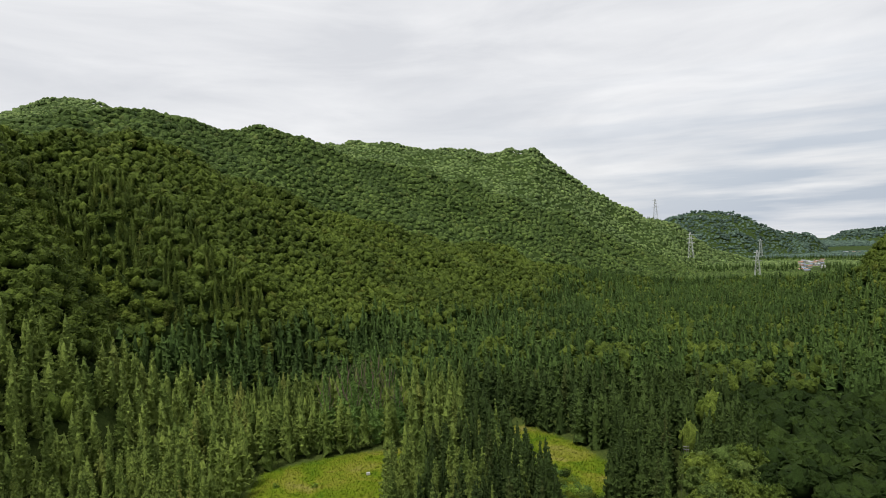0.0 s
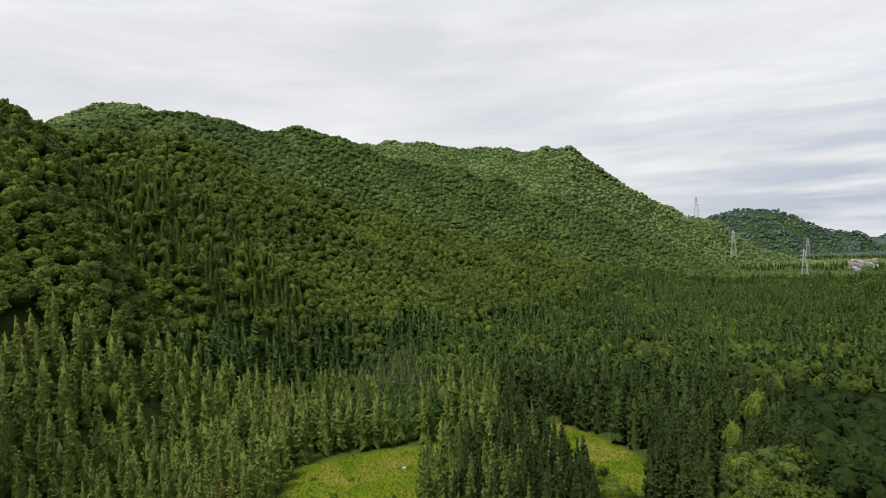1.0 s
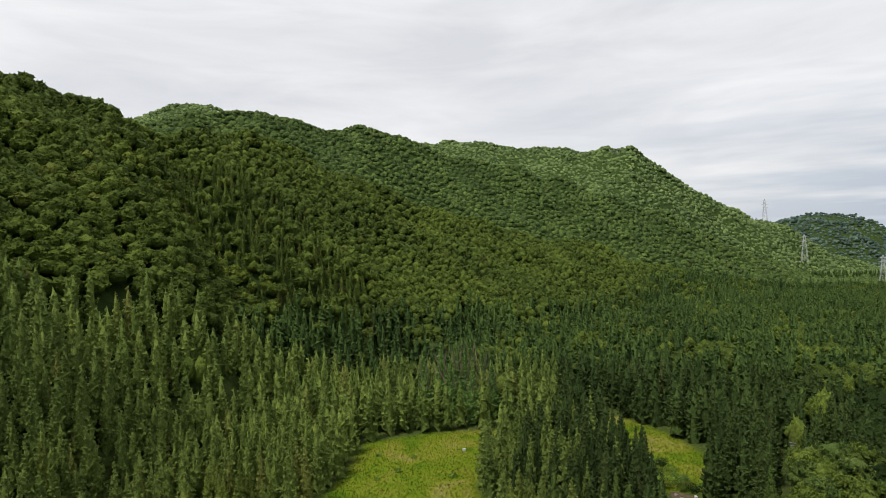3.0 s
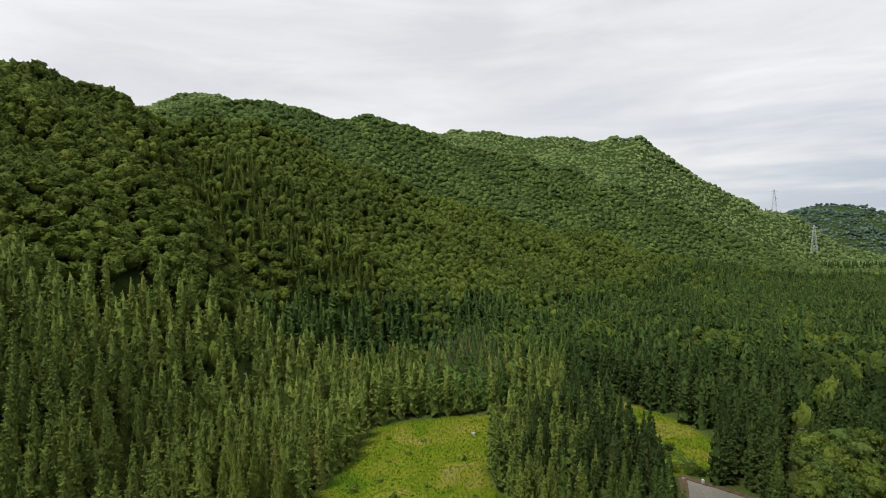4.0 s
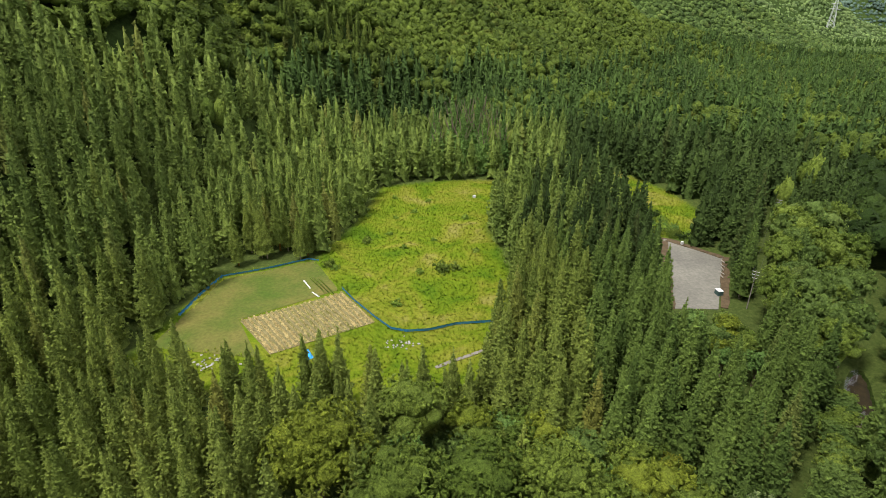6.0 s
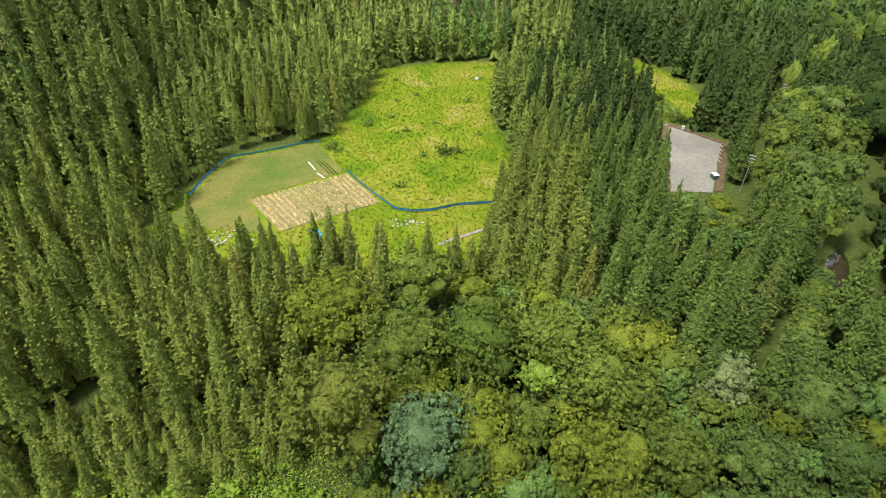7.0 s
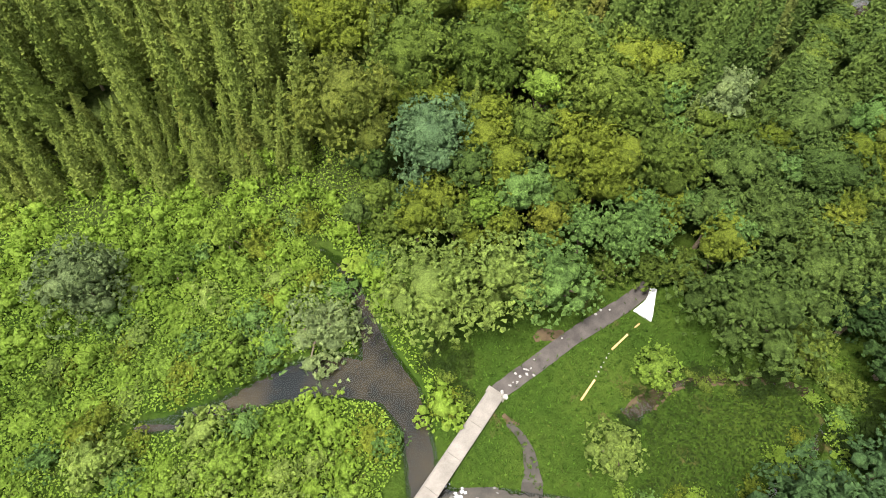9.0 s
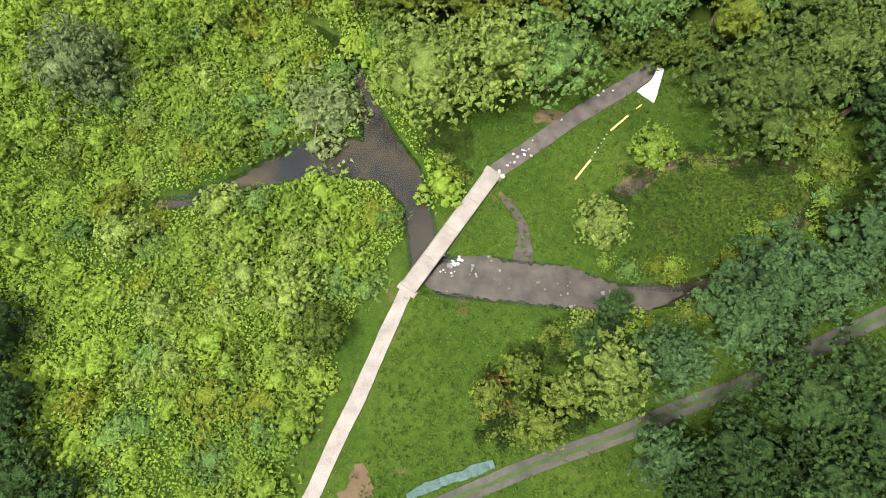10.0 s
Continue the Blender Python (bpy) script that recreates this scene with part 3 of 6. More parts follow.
def cedar_crown(rng, h=27.0, r=3.3, rings=5, sides=6, tufts_=130, size=0.62, bare=0.1, sprays=0, core=0.74):
    """A pointed cedar crown: a shaded heart under close-set tufted branch ends."""
    out = [skirt_cone(rng, h * 0.95, h * bare, r * core, rings, sides, 0.2)]

    def shell(n, lo, hi):
        steps = (np.arange(80) + 0.5) / 80
        share = spear(steps) * (0.25 + steps)
        q = np.clip(rng.choice(steps, n, p=share / share.sum()) + (rng.rand(n) - 0.5) / 80, 0, 0.995)
        a = rng.rand(n) * 6.2832
        lean = 1 + 0.13 * np.sin(3 * a + h) + 0.10 * np.sin(q * 31 + 2 * a)
        rad = r * spear(q) * lean * (lo + (hi - lo) * rng.rand(n))
        p = np.stack([rad * np.cos(a), rad * np.sin(a), h * (bare + (0.985 - bare) * q)], -1)
        nrm = np.stack([np.cos(a), np.sin(a), 0.65 + 0 * a], -1) + 0.30 * rng.randn(n, 3)
        return p, nrm / np.linalg.norm(nrm, axis=1)[:, None], q

    p, nrm, q = shell(tufts_, 0.74, 1.02)
    out.append(caps(rng, p, nrm, size * (0.55 + 0.60 * spear(q)) * (0.75 + 0.5 * rng.rand(tufts_)), 0.95, 0.45))
    if sprays:
        p, nrm, q = shell(sprays, 0.95, 1.08)
        out.append(leaves(rng, p, nrm, size * 0.55))
    return join(*out)


def dome_points(rng, n, lobes):
    """Points on the upper faces of a crown's lobes (x, y, z, radius)."""
    lobes = np.asarray(lobes)
    k = rng.choice(len(lobes), n, p=lobes[:, 3] ** 2 / (lobes[:, 3] ** 2).sum())
    d = rng.randn(n, 3)
    d[:, 2] = np.abs(d[:, 2]) * 0.9 - 0.15
    d /= np.linalg.norm(d, axis=1)[:, None]
    return lobes[k][:, :3] + d * lobes[k][:, 3:4] * [1, 1, 0.75], d


def broad_crown(rng, r=4.5, h=12.0, tufts_=200, sprays=200, size=0.45, many=9, core=0.66, bunch=0.32):
    """A wide crown of several lobes, each carrying bunches of leaf clusters with gaps between them."""
    n = many + rng.randint(3)
    a = np.arange(n) * 6.283 / n + rng.rand(n) * 0.7
    lob = [(0, 0, h - r * 0.72, r * 0.66)]
    for i in range(n):
        if i % 3 == 0:
            d, q, low = r * 0.38, r * 0.36, 0.50 + 0.22 * rng.rand()
        else:
            d, q, low = r * (0.56 + 0.20 * rng.rand()), r * (0.26 + 0.12 * rng.rand()), 0.80 + 0.45 * rng.rand()
        lob.append((d * np.cos(a[i]), d * np.sin(a[i]), h - r * low, q))
    lob.append((0, 0, h - r * 1.22, r * 0.78))
    c, _ = dome_points(rng, int(18 + 5 * r), lob)
    twigs = np.concatenate([c, (r * bunch * (0.55 + 0.7 * rng.rand(len(c))))[:, None]], 1)
    hull = blobs(rng, np.array(lob)[:, :3], np.array(lob)[:, 3] * core, 0.8, ICO_V, ICO_F, 0.14)
    p, d = dome_points(rng, tufts_, twigs)
    out = [hull, caps(rng, p, d, size * (0.6 + 0.8 * rng.rand(tufts_)), 0.55, 0.6)]
    if sprays:
        k = rng.randint(0, tufts_, sprays)
        nrm = rng.randn(sprays, 3) * 0.7 + d[k]
        nrm[:, 2] += 0.4
        nrm /= np.linalg.norm(nrm, axis=1)[:, None]
        out.append(leaves(rng, p[k] + nrm * size * 0.7, nrm, size * 0.75))
    return join(*out), lob


def broad_trunk(h, r, lob):
    out = [tube([(0, 0, -0.6), (0.1, 0.05, h * 0.35), (0, 0, h - r * 0.8)], [r * 0.075 + 0.08, r * 0.055 + 0.05, 0.06])]
    for x, y, z, q in lob[1:-1]:
        out.append(tube([(0.05, 0.02, h * 0.33), (x * 0.5, y * 0.5, (z + h * 0.35) / 2 + 0.4), (x, y, z)], [r * 0.035 + 0.03, r * 0.025 + 0.02, 0.03], 5))
    return join(*out)


def scatter(x0, x1, y0, y1, gap, seed, turn=0.0):
    """Jittered places, about gap apart, in rows that may be turned."""
    rng = np.random.RandomState(seed)
    if turn:
        cx, cy, half = (x0 + x1) / 2, (y0 + y1) / 2, math.hypot(x1 - x0, y1 - y0) / 2
        u, v = scatter(-half, half, -half, half, gap, seed)
        x, y = cx + u * math.cos(turn) - v * math.sin(turn), cy + u * math.sin(turn) + v * math.cos(turn)
        ok = (x > x0) & (x < x1) & (y > y0) & (y < y1)
        return x[ok], y[ok]
    xs, ys = np.meshgrid(np.arange(x0, x1, gap), np.arange(y0, y1, gap))
    xs[1::2] += gap / 2
    x = (xs + (rng.rand(*xs.shape) - 0.5) * gap * 0.9).ravel()
    y = (ys + (rng.rand(*ys.shape) - 0.5) * gap * 0.9).ravel()
    return x, y


def forest(name, label, material, x, y, protos, scale, seed, sink=0.0, smooth=True):
    """Many trees in one mesh: turned and scaled copies of a few crowns."""
    rng = np.random.RandomState(seed)
    z = height(x, y) - sink
    V, T, C, F, o = [], [], [], [], 0
    pick = rng.randint(0, len(protos), len(x))
    for p, (pv, pt) in enumerate(protos):
        k = np.where(pick == p)[0]
        if not len(k):
            continue
        a, s = rng.rand(len(k)) * 6.283, scale * (0.80 + 0.40 * rng.rand(len(k)))
        hs = scale * (0.88 + 0.20 * rng.rand(len(k)))
        ca, sa = np.cos(a)[:, None], np.sin(a)[:, None]
        vx = (pv[None, :, 0] * ca - pv[None, :, 1] * sa) * s[:, None] + x[k][:, None]
        vy = (pv[None, :, 0] * sa + pv[None, :, 1] * ca) * s[:, None] + y[k][:, None]
        vz = pv[None, :, 2] * hs[:, None] + z[k][:, None]
        V.append(np.stack([vx, vy, vz], -1).reshape(-1, 3))
        T.append((pt[None] + (np.arange(len(k)) * len(pv))[:, None, None]).reshape(-1, 3) + o)
        C.append(np.repeat(rng.rand(len(k)), len(pv)))
        F.append(np.tile(np.arange(len(pt)) < (len(pt) if smooth is True else int(smooth)), len(k)))
        o += len(k) * len(pv)
    ob = new(name, raw_mesh(name, np.concatenate(V), np.concatenate(T), [material], np.concatenate(F), None, np.concatenate(C)))
    return tagged(ob, label, "forest", kind="stuff")


def clear_of(x, y, margin=0.0):
    """True where trees may stand: off the clearings, the lanes and the water."""
    ok = np.ones(len(x), bool)
    for poly in (MEADOW, LOT_EDGE, GLADE):
        ok &= ~inside(x, y, poly)
        ok &= line_distance(x, y, poly + poly[:1]) > margin
    ok &= line_distance(x, y, RIVER, RIVER_W) > 1.0 + margin
    return ok


def bearing(x, y):
    return np.hypot(x - CX, y - CY), np.degrees(np.arctan2(x - CX, y - CY))


DOME_F = ICO_F[ICO_V[ICO_F][:, :, 2].mean(1) > -0.6]


def mound(rng, r, h, n, small, lobes=5):
    """A broadleaf crown seen from afar: a lobed dome covered with leaf clusters."""
    a, d = np.arange(lobes) * 6.283 / lobes + rng.rand(lobes), r * (0.42 + 0.2 * rng.rand(lobes))
    lob = np.stack([d * np.cos(a), d * np.sin(a), h - r * (0.95 + 0.4 * rng.rand(lobes)), r * (0.45 + 0.15 * rng.rand(lobes))], -1)
    lob = np.concatenate([[(0, 0, h - r * 0.8, r * 0.75)], lob])
    core = blobs(rng, np.array([(0, 0, h - r * 1.1)]), np.array([r * 0.85]), 1.1, ICO_V, ICO_F[ICO_V[ICO_F][:, :, 2].mean(1) > -0.7], 0.14)
    p, nrm = dome_points(rng, n, lob)
    return join(core, caps(rng, p, nrm, small * (0.6 + 0.8 * rng.rand(n)), 0.7, 0.5))


def knoll(rng, r, n):
    """A very far crown: a few uneven domes grown together."""
    a, d = rng.rand() * 6.283 + np.arange(n) * 6.283 / n, r * 0.42 * (np.arange(n) > 0)
    c = np.stack([d * np.cos(a), d * np.sin(a), r * (0.1 + 0.25 * rng.rand(n))], -1)
    return blobs(rng, c, r * (0.95 - 0.35 * (np.arange(n) > 0) * rng.rand(n)) * (0.8 if n > 1 else 1.0), 0.9, ICO_V, DOME_F, 0.26)


rng = np.random.RandomState(4)
CEDAR_MID = [cedar_crown(rng, 25.5, 4.0, 5, 7, 270, 0.52, 0.06) for _ in range(6)]
CEDAR_BACK = [cedar_crown(rng, 25.5, 4.0, 4, 6, 145, 0.70, 0.05) for _ in range(6)]
CEDAR_THIN = [cedar_crown(rng, 25, 4.3, 3, 5, 68, 0.98, 0.10) for _ in range(6)]
CEDAR_FAR = [cedar_crown(rng, 24, 4.4, 3, 4, 18, 1.5, 0.12) for _ in range(5)]
BROAD_MID = [mound(rng, 4.4, 13, 72, 0.78) for _ in range(6)]
BROAD_PLAIN = [mound(rng, 4.4, 14, 64, 0.90) for _ in range(6)]
BROAD_TALL = [(v * [1, 1, 1.75], t) for v, t in BROAD_MID[:4]]
BROAD_LOW = [mound(rng, 4.5, 12, 20, 1.35, 4) for _ in range(6)]
BROAD_FAR = [knoll(rng, 5.2, 2) for _ in range(8)]
LEAFY = 18          # faces of a far crown's smooth heart

# single trees by the river and on the bank: x, y, crown radius, height
STANDS = {
    "olive": [(-33.1, 41.0, 9.5, 24), (20.0, 22.1, 8.7, 20), (2.2, 19.2, 5.5, 17), (-7.9, 11.7, 5.8, 15)],
    "bright": [(0.3, 12.0, 4.8, 14), (7.4, 32.8, 3.8, 18), (-30, -35.6, 4.4, 6), (-24, -30, 5, 4.5), (-52, -5, 5, 6), (32, -9.4, 4, 6), (-37, -20, 5, 6), (-45, 2, 5, 7)],
    "soft": [(13.6, 0.4, 7.4, 15), (26.5, 13.3, 7.4, 16), (18.1, 11.1, 4.3, 14)],
    "teal": [(-10.9, 20.4, 7.4, 20), (-12.0, 14.5, 3.7, 13)],
    "blue": [(64, -20, 6, 13), (70, -14, 6, 13), (36.6, -44, 5.6, 12), (49.4, -30, 7.6, 15), (45.9, -36, 6.2, 13), (57.9, -28.8, 5.8, 13), (36.2, -57, 4.6, 11)],
    "deep": [(46.6, 2, 11.0, 17), (58.4, 10, 9, 17), (66.6, 15, 8, 18), (44.9, 26.2, 6.7, 18), (56.1, 37.9, 8.5, 18), (50.6, 19.9, 9.0, 17), (40.6, 17.8, 5.4, 16), (59.6, 29.0, 8.4, 17), (72.2, 57.7, 6.3, 18)],
    "grey": [(-23.5, -11.5, 8.5, 6), (-64, -13, 8, 12), (40.2, 38.5, 5.2, 18)],
    "pale": [(-5.5, -5, 9.2, 16), (4.9, -0.5, 7.8, 16), (28.2, -47, 5.6, 12), (25.1, -24.3, 4.7, 7), (-20.2, -43, 5.2, 7), (-48.8, -39, 4.5, 6)],
    "dark": [(69, -3, 7, 15), (65, 5, 6, 14), (-62, -58, 5.5, 8), (-57, -68, 6, 9), (-66, -72, 6, 10), (-52, -76, 5.5, 8), (-45, -79, 5, 7), (45, -55, 7, 15), (54.6, -47, 7, 15), (62, -41, 5.8, 13), (41, -62, 5.2, 12), (56.5, -58, 7.5, 16), (63.5, -50, 6.7, 15), (28.8, -37, 3.2, 6), (26, -42.6, 3.6, 8)],
    "broad": [(30.5, 10.2, 4.6, 8), (36.5, 10.0, 4.4, 8), (24, 8.5, 3.6, 7), (56, -1.5, 5.0, 8), (-25.9, 23.0, 10.6, 24), (-17.9, 52.7, 7.1, 23), (-3.8, 38.0, 9.0, 22), (-17.4, 35.6, 8.5, 22), (9.3, 40.0, 7.0, 22), (17.2, 34.3, 8.0, 21), (7.0, 26.3, 5.2, 17), (29.8, 25.1, 7.4, 19), (13.7, 16.1, 4.6, 15), (37.4, 35.2, 4.2, 14), (43.2, 35.0, 4.2, 13), (23.5, 31.8, 5.9, 20), (-14.7, 7, 4.5, 11)],
    "grove": [(-46, 251, 7, 30), (-34, 254, 8, 33), (-23, 251, 7, 30), (-40, 264, 8, 35), (-28, 266, 8, 36), (-14, 258, 6.5, 29), (-50, 268, 7, 32), (-34, 278, 8, 38), (-20, 275, 7, 34), (-44, 288, 7, 35), (-28, 292, 7, 37)],
    "green": [(23, -51, 3.6, 7), (16.2, -48.4, 3, 5), (-14.2, -48.4, 4, 7), (19.7, -56.3, 3.6, 7), (12, -53, 2.4, 3.5)],
}
BANK_CEDARS = [(-4.4, 27.5), (11.9, 20.2), (-12.1, 57.8), (-0.7, 50.4), (2.8, 49.2), (-37.5, 55.7), (34, 33), (37, 27)]
STAND_LIST = [(x, y, r, h, kind) for kind, rows_ in STANDS.items() for x, y, r, h in rows_]


def off_stands(x, y, share=0.75):
    ok = np.ones(len(x), bool)
    for tx, ty, tr, th, _ in STAND_LIST:
        ok &= np.hypot(x - tx, y - ty) > tr * share
    return ok


def front_edge(x):
    """Where the cedars stop towards the river."""
    return np.where(x < -22, np.maximum(27 + (x + 39) * 0.27, 0), np.where(x < 32, 54.0, 36.0))


def cedar_limit(x, y, az):
    """How high over the valley floor the planted cedars climb."""
    return interp(az, [(-52, 78), (-43, 66), (-38, 55), (-32, 46), (-26, 36), (-22, 36), (-15, 27), (-3.5, 14), (7, 14), (12, 28), (18, 24), (27, 14), (33, 30), (45, 20)]) + 6 * wave(x, y, 60, 21)


def EAST(x, y):
    """Where the plantation gives way to the wood beyond the river."""
    return 80 + 0.45 * np.maximum(y - 105, 0) + 5 * wave(x, y, 45, 2)


# leafy wood between the yard and the river; the river's open banks; conifers in the gully
BAND = [(90, 184), (114, 186), (97, 130), (84, 104), (76, 90), (69, 92), (66, 104), (72, 129)]
CORRIDOR = [(82, 62), (87, 92), (91, 106), (98, 122), (104, 135), (110, 152)]
RIVER_VIEW = [(57, 48), (70, 75), (86, 104)]
POLE_GAP = [(66, 118), (70.5, 134), (88, 182), (100, 212)]
GULLY = [(-276, 392), (-207, 432), (-167, 418), (-118, 394), (-98, 379), (-106, 349), (-145, 306), (-185, 330), (-212, 335), (-226, 322)]

# cedar plantation round the clearing and down the valley
x, y = scatter(-330, 190, -14, 330, 6.3, 11, 0.46)
r, az = bearing(x, y)
hill = height(x, y) - base_height(x, y)
cedar_zone = clear_of(x, y, 0.9) & off_stands(x, y) & (y > front_edge(x)) & (r < 330) & (hill < cedar_limit(x, y, az)) & (x < EAST(x, y)) & ~inside(x, y, BAND) & (line_distance(x, y, POLE_GAP) > 3.2) & (line_distance(x, y, RIVER_VIEW) > 4.0)
rank = np.where(cedar_zone, y - 0.3 * np.abs(x) + np.where((x < -98) | (x > 74), 500, 0), 9999)
NEAR_CEDAR = np.zeros(len(x), bool)
NEAR_CEDAR[np.argsort(rank)[:230]] = True
far_side = cedar_zone & ~NEAR_CEDAR
mixed = far_side & (wave(x, y, 38, 23) > 0.95) & (r > 170)
forest("plantation_broadleaf", "green broadleaf trees scattered through the cedar plantation", M["broad"], x[mixed], y[mixed], BROAD_TALL, 0.95, 38, 0.0, LEAFY)
plain_cedar = far_side & ~mixed
deep = plain_cedar & (r > 165)
plain_cedar &= ~deep
drift_ = 14 + 16 * rng.randn(len(x))
east = plain_cedar & (x > drift_)
plain_cedar &= ~east
forest("cedar_plantation", "dense green cedar plantation round a meadow", M["cedar"], x[plain_cedar], y[plain_cedar], CEDAR_MID, 1.0, 31, 0.0, 63)
forest("east_plantation", "dense dark green cedar plantation below a gravel yard", M["eastcedar"], x[east], y[east], CEDAR_MID, 1.0, 46, 0.0, 63)
deep &= (r < 240) | (rng.rand(len(x)) < 0.78)
west = x < drift_
back = deep & (r < 236 + 14 * rng.randn(len(x)))
forest("back_plantation", "green cedars behind the meadow", M["backcedar"], x[back & west], y[back & west], CEDAR_BACK, 0.98, 44, 0.0, 42)
forest("yard_plantation", "cedars round the gravel yard, coloured dark for valley shade", M["glen"], x[back & ~west], y[back & ~west], CEDAR_BACK, 0.98, 49, 0.0, 42)
deep &= ~back
forest("lower_plantation", "dark green cedars on the slope and down the valley", M["backcedar"], x[deep & (az <= 2)], y[deep & (az <= 2)], CEDAR_THIN, 0.98, 47, 0.0, 25)
forest("glen_plantation", "cedars on the valley floor, coloured dark for valley shade", M["glen"], x[deep & (az > 2)], y[deep & (az > 2)], CEDAR_THIN, 0.98, 53, 0.0, 25)
near_cedar = np.concatenate([np.stack([x[cedar_zone & NEAR_CEDAR], y[cedar_zone & NEAR_CEDAR]], -1), np.array(BANK_CEDARS)])

x, y = scatter(-460, 560, 180, 900, 7.4, 12, 0.3)
r, az = bearing(x, y)
hill = height(x, y) - base_height(x, y)
s = (r >= 330) & (az > -45) & (az < 39) & (hill < cedar_limit(x, y, az)) & clear_of(x, y) & (y < 860)
lump = s & (wave(x, y, 75, 24) + 0.5 * rng.randn(len(x)) > 0.35)
forest("valley_broadleaf", "green broadleaf trees among the valley cedars", M["hill"], x[lump], y[lump], BROAD_LOW, 1.0, 39, -5.0, LEAFY)
s &= ~lump
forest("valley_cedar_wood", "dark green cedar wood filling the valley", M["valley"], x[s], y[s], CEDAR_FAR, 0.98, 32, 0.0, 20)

# broadleaf wood on the near slopes
x, y = scatter(-620, 640, 40, 900, 5.7, 13)
r, az = bearing(x, y)
hill = height(x, y) - base_height(x, y)
front = r < interp(az, NEAR_R) + 40
s = front & (az > -54) & (az < 40) & (hill >= cedar_limit(x, y, az))
pines = s & inside(x, y, GULLY) & (rng.rand(len(x)) < 0.62)
forest("gully_conifers", "dark green conifers in a mountain gully", M["hillcedar"], x[pines], y[pines], CEDAR_THIN, 0.66, 45, 0.0, 25)
s &= ~pines
# trees near the crest line take the sunlit copy of the hillside colour
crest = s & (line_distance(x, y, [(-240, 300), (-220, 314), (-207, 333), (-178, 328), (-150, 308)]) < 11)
forest("spur_wood", "broadleaf trees along a spur's crest, coloured lighter as if sunlit", M["crest"], x[crest], y[crest], BROAD_MID, 1.0, 50, 0.0, LEAFY)
s &= ~crest
n1 = s & (r < 450)
forest("hillside_wood", "mixed green broadleaf wood on a steep hillside", M["hill"], x[n1], y[n1], BROAD_MID, 1.10, 33, 0.0, LEAFY)
n2 = s & (r >= 450)
forest("upper_hillside_wood", "green broadleaf wood along the hill crest", M["hill"], x[n2], y[n2], BROAD_LOW, 1.0, 34, 0.0, LEAFY)

# wood beyond the river
x, y = scatter(64, 330, -110, 400, 6.4, 16)
r, az = bearing(x, y)
s = (x > EAST(x, y) - 3) & clear_of(x, y, 1.0) & off_stands(x, y) & ~inside(x, y, BAND) & (line_distance(x, y, CORRIDOR) > 7.5) & (line_distance(x, y, RIVER_VIEW) > 4.5) & (x < 170 + 0.6 * np.maximum(y, 0)) & (r < 340) & (line_distance(x, y, [(-10, -79), (10.4, -67.7), (39.9, -50), (70.4, -30.1), (110, 0)]) > 3.5)
s &= (y < 175 + 0.9 * (x - 60)) | (r < 340)
near_ = s & (r < 250)
forest("riverside_wood", "dark green broadleaf wood along the river", M["dark"], x[near_], y[near_], BROAD_PLAIN, 1.2, 37, 0.0, LEAFY)
far_ = s & (r >= 250)
forest("far_bank_wood", "dark green broadleaf wood on the far river bank", M["dark"], x[far_], y[far_], BROAD_LOW, 1.15, 41, 0.0, LEAFY)

# far slopes, where they face the valley
x, y = scatter(-900, 1000, 480, 1500, 6.9, 18, 0.5)
r, az = bearing(x, y)
a0, a1 = interp(az, NEAR_R), interp(az, MID_R)
s = (az > -42) & (az < 39) & (r > a0 * 0.6 + a1 * 0.4) & (r < a1 + 25)
forest("middle_slope_wood", "green broadleaf wood on the middle mountain slopes", M["mid"], x[s], y[s], BROAD_FAR, 1.25, 35, 2.4, 12)
x, y = scatter(-1500, 1500, 500, 2150, 9.6, 14, 0.5)
r, az = bearing(x, y)
a0, a1, a2 = interp(az, NEAR_R), interp(az, MID_R), interp(az, FAR_R)
inview = (az > -42) & (az < 39)
s = inview & (r > a1 * 0.6 + a2 * 0.4) & (r < a2 + 30)
forest("far_slope_wood", "green wood on distant mountain slopes, paled by haze in its colour", M["far"], x[s], y[s], BROAD_FAR, 1.6, 42, 5.0, 12)
plain_ = (az > 2) & (az < 39) & (r > 840) & (r < 2350) & ~((r > a0 * 0.6 + a1 * 0.4) & (r < a1 + 25)) & ~((r > a1 * 0.6 + a2 * 0.4) & (r < a2 + 30)) & ((az < 31) | (az > 33.0) | (r < 1550) | (r > 2150))
shade_ = rng.rand(len(x)) < 0.8
forest("valley_floor_wood", "green broadleaf wood along the far valley floor", M["mid"], x[plain_ & shade_], y[plain_ & shade_], BROAD_FAR, 1.2, 55, 0.5, 12)
forest("valley_floor_cedars", "dark cedars along the far valley floor", M["valley"], x[plain_ & ~shade_], y[plain_ & ~shade_], CEDAR_FAR, 0.75, 56, 0.0, 20)
x, y = scatter(600, 2600, 1500, 3400, 13.0, 15)
r, az = bearing(x, y)
a2, a3, a4 = interp(az, FAR_R), interp(az, LAST_R), interp(az, END_R)
s = (az > 16) & (az < 40) & (r > a2 * 0.6 + a3 * 0.4) & (r < a3 + 40)
forest("distant_hill_wood", "wood on a far hill, coloured blue-green for haze", M["distant"], x[s], y[s], BROAD_FAR, 1.6, 36, 1.0, 12)
x, y = scatter(1500, 3300, 2700, 4400, 21.0, 17)
r, az = bearing(x, y)
a3, a4 = interp(az, LAST_R), interp(az, END_R)
s = (az > 30) & (az < 39) & (r > a3 * 0.55 + a4 * 0.45) & (r < a4 + 50)
forest("farthest_hill_wood", "wood on the farthest range, coloured blue-green for haze", M["distant"], x[s], y[s], BROAD_FAR, 2.5, 43, 2.0, 12)


